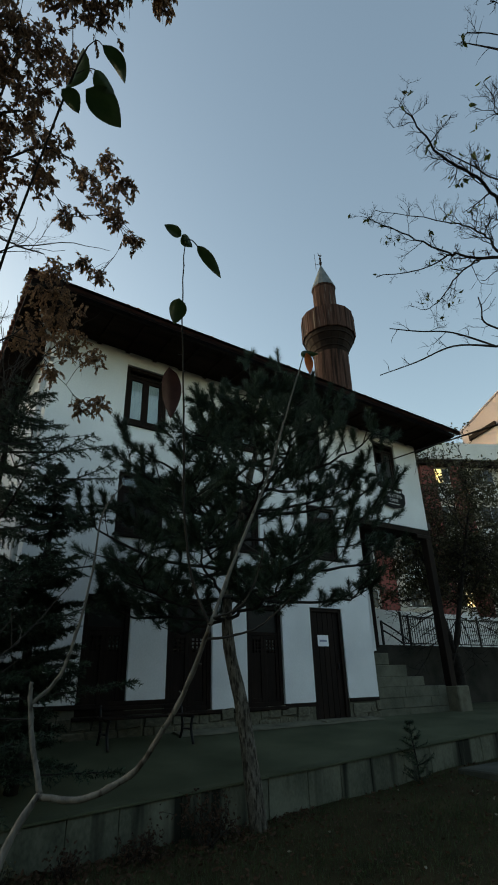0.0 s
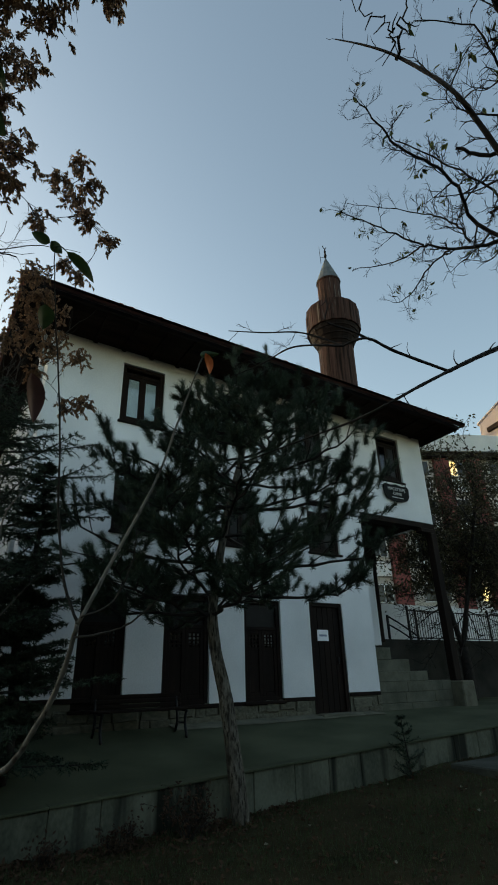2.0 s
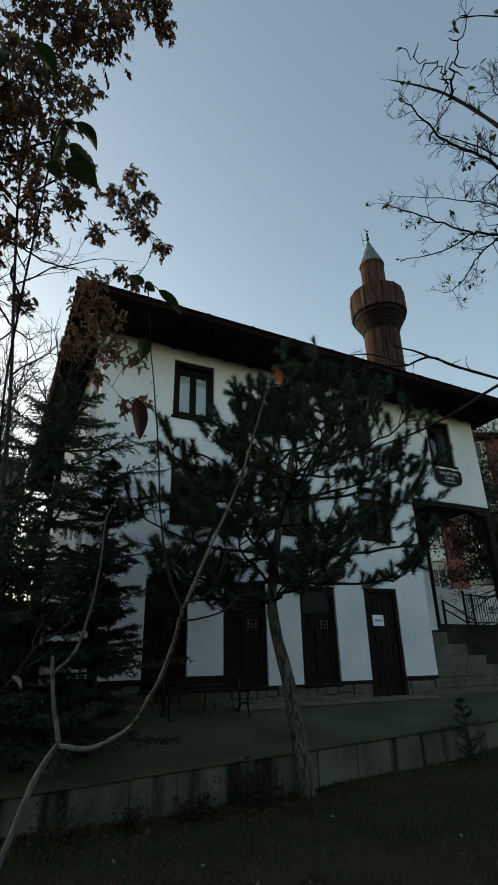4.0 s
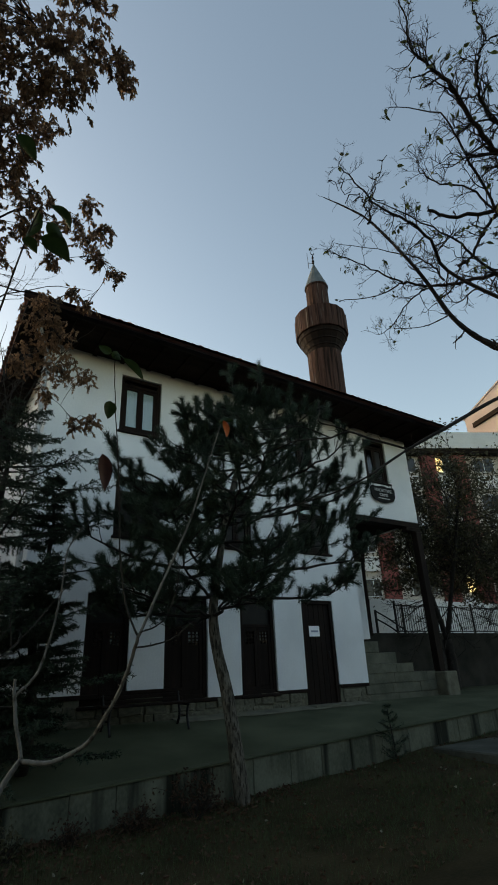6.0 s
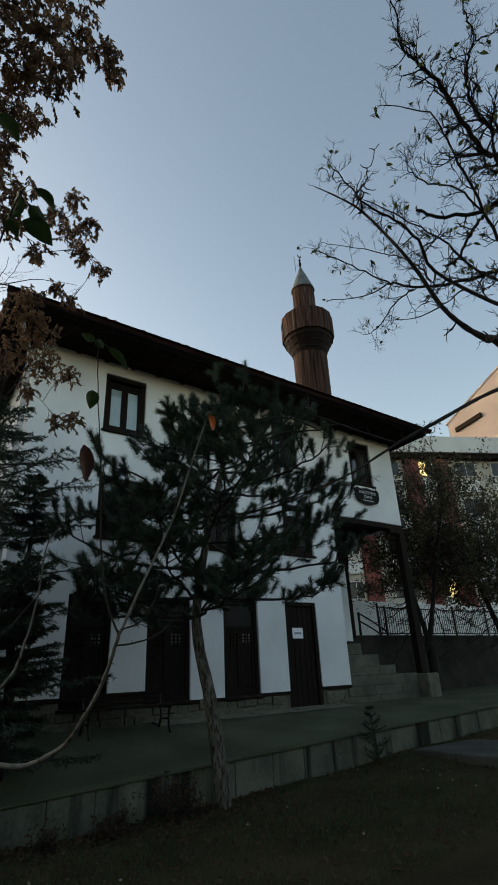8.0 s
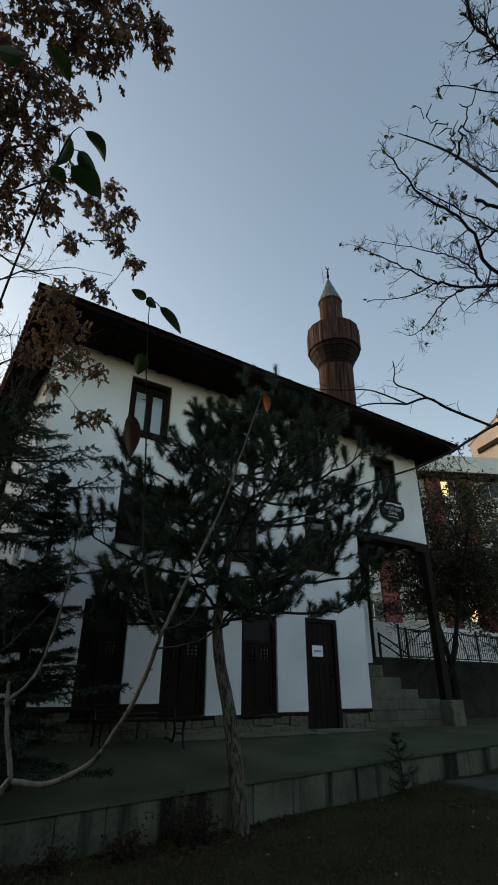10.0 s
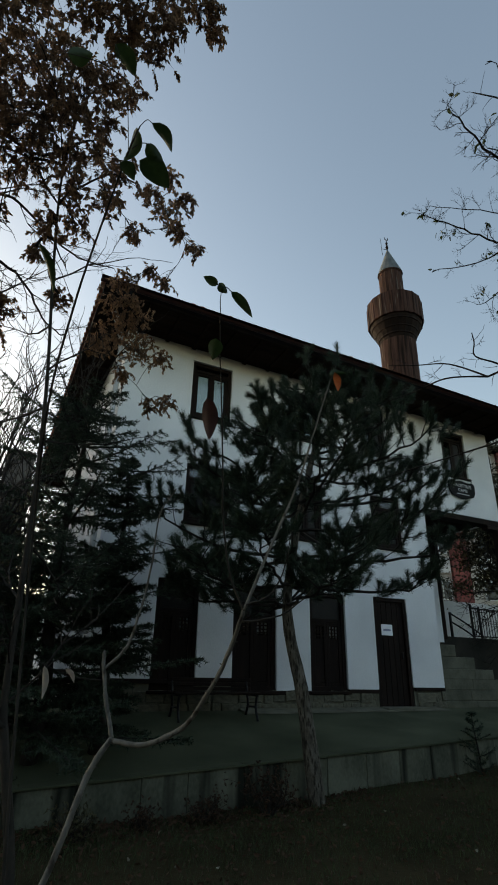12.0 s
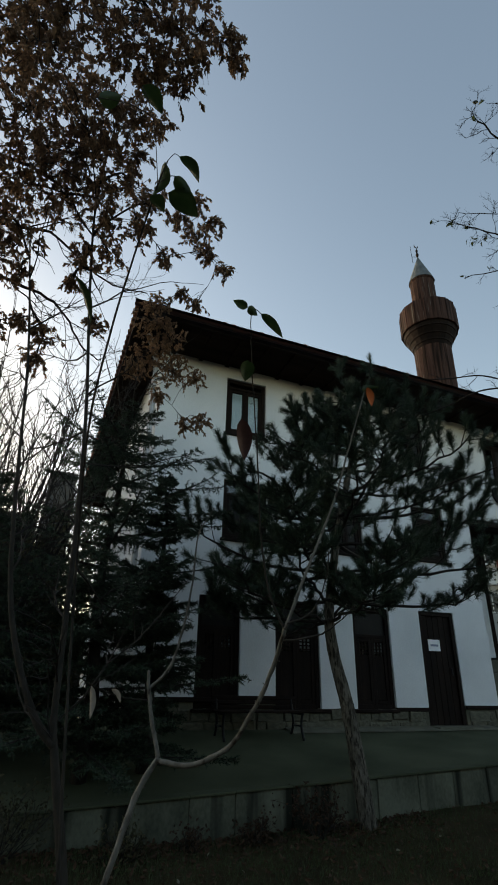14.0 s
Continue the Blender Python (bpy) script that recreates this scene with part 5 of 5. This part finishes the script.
    big_leaf((0.507, 1.602, 1.622), (0.547, 1.592, 1.572), 0.026, PALELEAF, 0.15, 20)
    for points in (((0.725, 0.691, 2.935), (0.745, 0.681, 2.937), (0.765, 0.681, 2.925)),):
        st = Tubes()
        st.add(spline(rel(points), 4), [0.0018] * 9, 4)
        raw("stalk", st.v, st.f, GREENLEAF, tree)


sapling()


def tall_sapling():
    """A thin tall stem whose tip hangs over the lawn with a cluster of large leaves."""
    rng = random.Random(73)
    tree = base("tall_sapling", 0.62, 3.05, 0.0, "thin tall sapling with a cluster of large green leaves", "sapling")
    o = Vector(tree.location)
    tube = Tubes()
    way = spline([Vector(p) - o for p in ((0.62, 3.05, -0.05), (0.481, 3.004, 1.177), (0.363, 2.931, 2.374), (0.272, 2.28, 3.07), (0.281, 1.681, 3.387), (0.304, 1.232, 3.486), (0.328, 0.782, 3.515), (0.348, 0.682, 3.575))], 6)
    tube.add(way, taper(len(way), 0.011, 0.0025), 7)
    raw("stem", tube.v, tube.f, MIDBARK, tree, smooth=True)

    def big_leaf(*leaf):
        leaf_blade(tree, *leaf)

    big_leaf((0.338, 0.692, 3.575), (0.318, 0.802, 3.495), 0.066, GREENLEAF, 0.12, 35)
    big_leaf((0.388, 0.662, 3.595), (0.487, 0.702, 3.535), 0.056, GREENLEAF, 0.2, 30)
    big_leaf((0.388, 0.722, 3.55), (0.467, 0.742, 3.515), 0.06, GREENLEAF, 0.15, -30)
    big_leaf((0.378, 0.772, 3.505), (0.517, 0.802, 3.455), 0.105, GREENLEAF, 0.1, 10)
    big_leaf((0.308, 0.802, 3.485), (0.378, 0.832, 3.455), 0.067, GREENLEAF, 0.1, 20)
    big_leaf((0.198, 0.603, 3.855), (0.298, 0.663, 3.815), 0.075, GREENLEAF, 0.1, 15)
    big_leaf((0.039, 0.683, 3.795), (0.128, 0.653, 3.815), 0.072, GREENLEAF, 0.1, 10)
    big_leaf((0.07, 1.212, 3.317), (0.17, 1.332, 3.167), 0.052, GREENLEAF, 0.08, 30)
    for points in (((0.348, 0.682, 3.575), (0.368, 0.662, 3.6), (0.388, 0.662, 3.595)), ((0.338, 0.752, 3.525), (0.368, 0.732, 3.55), (0.388, 0.722, 3.55)), ((0.328, 0.762, 3.525), (0.268, 0.643, 3.715), (0.198, 0.603, 3.855)), ((0.258, 0.643, 3.745), (0.158, 0.653, 3.785), (0.039, 0.683, 3.795)), ((0.281, 1.681, 3.387), (0.16, 1.432, 3.417), (0.07, 1.212, 3.317))):
        st = Tubes()
        st.add(spline([Vector(p) - o for p in points], 4), [0.0018] * 9, 4)
        raw("stalk", st.v, st.f, MIDBARK, tree)


tall_sapling()


def thicket(x, y, z, height, stems, seed):
    """A bush of bare upright stems."""
    rng = random.Random(seed)
    bush = base("bare_bush", x, y, z, "tall bare bush of thin upright stems", "bush", "bare bushes")
    tb, tips = Tubes(), []
    for _ in range(stems):
        a, lean = rng.uniform(0, 6.28), rng.uniform(0.05, 0.42)
        d = Vector((math.cos(a) * lean, math.sin(a) * lean, 1)).normalized()
        way = wander(rng, (rng.uniform(-0.2, 0.2), rng.uniform(-0.2, 0.2), 0), d, height * rng.uniform(0.7, 1.0), 9, 0.10, 0.03)
        tb.add(way, taper(10, 0.045, 0.009), 5)
        for i in range(3, 10):
            for _ in range(2):
                twigs(tb, rng, way[i], ((way[i] - way[i - 1]).normalized() + unit(rng) * 0.55).normalized(), rng.uniform(0.5, 1.2), 0.014, 1, tips, 0.2, 0.08)
    tagged(raw("branchwork", tb.v, tb.f, DARKBARK, bush), kind="stuff")


thicket(-0.7, 10.2, 0.6, 7.2, 14, 81)
thicket(-1.8, 11.2, 0.6, 8.0, 14, 82)
thicket(-0.6, 14.0, 0.6, 8.0, 12, 83)
far = base("far_house", 0.3, 37.5, 0, "small dark house far behind bare bushes", "house")
part("wall", box((-0.9, -2, -0.4), (0.9, 2, 15.0)), material("far_dark_wall", (0.05, 0.05, 0.05), (0.09, 0.085, 0.08)), far)


def hedge(x0, x1, y, z0, height, depth, seed, label, n):
    """A clipped-out evergreen hedge: leaf clumps over stems, with an uneven top."""
    rng = random.Random(seed)
    h = base("hedge", (x0 + x1) / 2, y, z0, label, "hedge")
    o = Vector(h.location)
    tb, lv = Tubes(), Leaves()
    x = x0
    while x < x1:
        p = Vector((x, y + rng.uniform(-0.2, 0.2), z0)) - o
        tb.add(wander(rng, p, (0, 0, 1), height * 0.9, 6, 0.15), taper(7, 0.04, 0.01), 5)
        x += 0.4
    for _ in range(n):
        x = rng.uniform(x0, x1)
        top = height * (0.82 + 0.35 * noise.noise((x * 0.8, seed, 0.0)) + 0.12 * noise.noise((x * 3.1, seed, 1.0)))
        z = rng.uniform(0.0, top)
        q = Vector((x, y + rng.choice((-1, 1)) * depth * rng.uniform(0.3, 1.0) ** 0.5, z0 + z)) - o
        lv.leaf(q, unit(rng), rng.uniform(0.09, 0.17), 0.07, rng)
    tagged(raw("branchwork", tb.v, tb.f, DARKBARK, h), kind="stuff")
    tagged(raw("foliage", lv.v, lv.f, BUSHLEAF, h), kind="stuff")


hedge(-9.0, 1.3, 13.2, 0.5, 5.6, 0.7, 87, "dense dark evergreen hedge behind the house corner", 26000)
hedge(-9.0, -1.2, 9.0, 0.5, 4.1, 0.6, 88, "dark evergreen hedge along the yard", 24000)

# ---- smaller things ----
# dark skirting board under the plaster
for x0, x1, top in ((1.76, 4.40, 1.438), (4.402, 6.97, 1.268), (6.972, 7.72, 1.298), (8.68, 9.54, 1.343)):
    tagged(part("trim_skirting", box((x0, FY - 0.025, top - 0.07), (x1, FY + 0.028, top), 0.006), DARKWOOD), "dark board under the plaster edge", "trim", kind="structure")

# slatted bench against the house
bench = base("garden_bench", 3.84, 7.98, 0.85, "dark slatted wooden bench with cast iron legs", "bench")
for y in (-0.22, -0.11, 0.0, 0.11):
    part("seat_slat", box((-0.76, y, 0.39), (0.76, y + 0.085, 0.42), 0.008), DARKWOOD, bench)
for z in (0.46, 0.53, 0.60):
    part("back_slat", box((-0.76, 0.20 + 0.08 * (z - 0.46), z - 0.028), (0.76, 0.225 + 0.08 * (z - 0.46), z + 0.028), 0.008), DARKWOOD, bench)
for x in (-0.68, 0.68):
    tb = Tubes()
    tb.add(spline([(x, -0.24, 0), (x, -0.16, 0.2), (x, -0.2, 0.39)], 4), [0.022] * 9, 6)
    tb.add(spline([(x, 0.26, 0), (x, 0.14, 0.22), (x, 0.19, 0.42), (x, 0.24, 0.62)], 4), [0.022] * 13, 6)
    tb.add([(x, -0.17, 0.2), (x, 0.15, 0.2)], [0.014, 0.014], 6)
    tb.add([(x, -0.24, 0.375), (x, 0.2, 0.375)], [0.018, 0.018], 6)
    raw("leg_frame", tb.v, tb.f, IRON, bench, "cast iron leg frame", smooth=True)

# hanging name board under the upper window
sign = base("name_board", 10.93, FY - 0.06, 6.13, "black shield-shaped name board with pale lettering", "sign")
bm = bmesh.new()
outline = [(-0.47, 0.17), (-0.40, 0.22), (-0.2, 0.20), (0, 0.24), (0.2, 0.20), (0.40, 0.22), (0.47, 0.17), (0.46, -0.06), (0.38, -0.18), (0.15, -0.24), (0, -0.26), (-0.15, -0.24), (-0.38, -0.18), (-0.46, -0.06)]
front = [bm.verts.new((x, -0.02, z)) for x, z in outline]
back = [bm.verts.new((x, 0.02, z)) for x, z in outline]
bm.faces.new(front)
bm.faces.new(list(reversed(back)))
for i in range(len(outline)):
    k = (i + 1) % len(outline)
    bm.faces.new([front[i], back[i], back[k], front[k]])
part("board", bm, SIGNBLACK, sign)
for text, size, z in (("HACETTEPE", 0.125, 0.05), ("CAMII", 0.125, -0.08)):
    cu = bpy.data.curves.new("lettering", "FONT")
    cu.body, cu.size, cu.align_x, cu.extrude = text, size, "CENTER", 0.003
    tmp = bpy.data.objects.new("lettering", cu)
    me = bpy.data.meshes.new_from_object(tmp)
    bpy.data.objects.remove(tmp)
    ob = link("lettering", me, LETTER, sign)
    ob.matrix_basis = pose(0, -0.024, z, 90, 0, 0)
part("print_bar", box((-0.22, -0.026, -0.155), (0.22, -0.021, -0.135)), LETTER, sign)
for x in (-0.36, 0.36):
    tb = Tubes()
    tb.add(spline([(x, 0, 0.2), (x + 0.04, 0, 0.27), (x, 0.03, 0.33), (x - 0.03, 0.055, 0.27)], 4), [0.012] * 13, 6)
    raw("hook", tb.v, tb.f, IRON, sign, smooth=True)

# small lamp on the corner over the porch
lampbox = base("wall_lamp", 12.31, 8.66, 5.58, "small dark wall lamp at the porch corner", "lamp")
part("housing", box((-0.035, -0.08, -0.12), (0.11, 0.08, 0.10), 0.02), IRON, lampbox)
part("arm", box((-0.04, -0.02, 0.0), (-0.034, 0.02, 0.16), 0.001), IRON, lampbox)

# railing on the yard wall, and the sloping handrail of the steps
fence = base("railing", 12.5, 11.0, 2.6, "black iron railing with thin upright bars", "railing")
bar_bm = box((-0.008, -0.008, 0.06), (0.008, 0.008, 0.86))
bmesh.ops.recalc_face_normals(bar_bm, faces=bar_bm.faces)
bar = bpy.data.meshes.new("bar")
bar_bm.to_mesh(bar)
bar_bm.free()
for i in range(105):
    x = 0.9 + i * 0.115
    if i % 17 == 0:
        p = part("post", box((x - 0.03, -0.03, -0.02), (x + 0.03, 0.03, 1.0), 0.008), IRON, fence)
    else:
        b = link("bar", bar, IRON, fence)
        b.location = (x, 0, 0)
for z in (0.05, 0.84):
    part("rail", box((0.9, -0.014, z), (13.0, 0.014, z + 0.035)), IRON, fence)
hand = base("handrail", 12.3, 10.98, 2.5, "black iron handrail sloping beside the steps", "railing")
for pts in (((0.1, -0.1, 0.75), (0.7, -0.1, 0.5), (1.45, -0.1, 0.12)), ((0.1, -0.1, 0.52), (0.6, -0.1, 0.32), (1.0, -0.1, 0.12))):
    tb = Tubes()
    tb.add(spline(pts, 4), [0.025] * 9, 8)
    raw("rail", tb.v, tb.f, IRON, hand, smooth=True)
for x, h in ((0.1, 0.78), (1.3, 1.0)):
    part("post", box((x - 0.03, -0.13, -0.05), (x + 0.03, -0.07, h), 0.006), IRON, hand)

# seedling conifer and reddish bush along the retaining wall
def seedling(x, y, z, height, seed):
    rng = random.Random(seed)
    tree = base("conifer_seedling", x, y, z, "small sparse conifer seedling before the concrete wall", "sapling")
    tb, nd = Tubes(), Leaves()
    stem = wander(rng, Vector((0, 0, -0.05)), Vector((0, 0, 1)), height, 8, 0.06, 0.1)
    tb.add(stem, taper(len(stem), 0.018, 0.004), 6)
    for k in range(1, len(stem)):
        h = k / (len(stem) - 1)
        for i in range(5):
            a = rng.uniform(0, 6.28)
            out = Vector((math.cos(a), math.sin(a), rng.uniform(0.05, 0.5))).normalized()
            ln = (0.42 * (1 - h) + 0.08) * rng.uniform(0.45, 1.1)
            way = wander(rng, stem[k], out, ln, 4, 0.15, 0.1)
            tb.add(way, taper(len(way), 0.005, 0.002), 4)
            for j in range(1, len(way)):
                for _ in range(16):
                    q = way[j] + (way[j - 1] - way[j]) * rng.random()
                    nd.needle(q, (out * 0.6 + unit(rng)).normalized(), 0.05, 0.008, rng)
    tagged(raw("branchwork", tb.v, tb.f, DARKBARK, tree), kind="stuff")
    raw("crown", nd.v, nd.f, SPRUCE, tree)


seedling(7.0, 5.52, 0.28, 0.85, 91)


def low_bush(x, y, z, r, h, n, mat, seed, label):
    rng = random.Random(seed)
    bush = base("low_bush", x, y, z, label, "bush")
    tb, tips, lv = Tubes(), [], Leaves()
    for _ in range(16):
        a = rng.uniform(0, 6.28)
        d = Vector((math.cos(a) * 0.8, math.sin(a) * 0.8, rng.uniform(0.5, 1.2))).normalized()
        twigs(tb, rng, (0, 0, 0), d, rng.uniform(0.6, 1.0) * max(r, h), 0.006, 1, tips)
    for _ in range(n):
        p, d = rng.choice(tips)
        lv.leaf(p + unit(rng) * rng.uniform(0, 0.12), unit(rng), rng.uniform(0.03, 0.055), 0.022, rng)
    tagged(raw("branchwork", tb.v, tb.f, DARKBARK, bush), kind="stuff")
    tagged(raw("foliage", lv.v, lv.f, mat, bush), kind="stuff")


RUSSET = leaf_material("russet_leaves", (0.026, 0.014, 0.008), (0.060, 0.032, 0.017), 0.7, 0.2)
low_bush(3.45, 5.35, 0.1, 0.45, 0.35, 500, RUSSET, 95, "low russet leafed bush at the pine foot")
low_bush(2.75, 5.5, 0.06, 0.26, 0.16, 300, RUSSET, 94, "low russet leafed bush before the concrete wall")
low_bush(2.0, 5.45, 0.06, 0.22, 0.14, 220, RUSSET, 93, "low russet leafed bush before the concrete wall")
low_bush(1.3, 5.2, 0.08, 0.3, 0.22, 320, BUSHLEAF, 96, "low dark bush before the concrete wall")
low_bush(0.2, 5.4, 0.1, 0.6, 0.5, 600, BUSHLEAF, 97, "low dark bush before the concrete wall")
low_bush(-0.9, 5.3, 0.1, 0.6, 0.6, 600, BUSHLEAF, 98, "low dark bush before the concrete wall")

# grass and fallen leaves on the lawn
rng = random.Random(101)
gr = Leaves()
for _ in range(60000):
    x, y = rng.uniform(-1.5, 12), rng.uniform(2.6, 5.72)
    if noise.noise((x * 0.9, y * 0.9, 3.0)) < rng.uniform(-0.55, 0.25):
        continue
    if 7.65 < x and 3.85 < y < 5.55:
        continue
    d = Vector((rng.uniform(-0.6, 0.6), rng.uniform(-0.6, 0.6), 1)).normalized()
    gr.needle(Vector((x, y, lawn_z(x, y) - 0.005)), d, rng.uniform(0.03, 0.09), 0.006, rng)
tagged(raw("grass", gr.v, gr.f, GRASS), "thin dark grass blades over the soil", "grass", kind="stuff")
lf = Leaves()
for _ in range(4200):
    x, y = rng.uniform(-1.5, 11), rng.uniform(2.6, 5.72)
    if x > 5 and rng.random() < 0.6:
        continue
    if x < 5.2 and rng.random() < 0.45:
        y = 5.72 - abs(rng.gauss(0, 0.35))
    d = Vector((rng.uniform(-1, 1), rng.uniform(-1, 1), rng.uniform(0.0, 0.35))).normalized()
    lf.leaf(Vector((x, y, lawn_z(x, y) + 0.015)), d, rng.uniform(0.03, 0.07), 0.03, rng)
tagged(raw("fallen_leaves", lf.v, lf.f, material("fallen_leaf", (0.028, 0.015, 0.008), (0.085, 0.046, 0.025), 0.8, 8, 40, 0.2)), "brown fallen leaves strewn on the lawn", "leaves", kind="stuff")
pale = Leaves()
for _ in range(24):
    x, y = rng.uniform(1, 9), rng.uniform(3.0, 5.6)
    d = Vector((rng.uniform(-1, 1), rng.uniform(-1, 1), rng.uniform(0.1, 0.5))).normalized()
    pale.leaf(Vector((x, y, lawn_z(x, y) + 0.03)), d, rng.uniform(0.03, 0.055), 0.026, rng)
tagged(raw("pale_fallen_leaves", pale.v, pale.f, material("pale_fallen_leaf", (0.10, 0.095, 0.07), (0.24, 0.23, 0.18), 0.7, 8, 40, 0.2)), "few pale fallen leaves on dark grass", "leaves", kind="stuff")
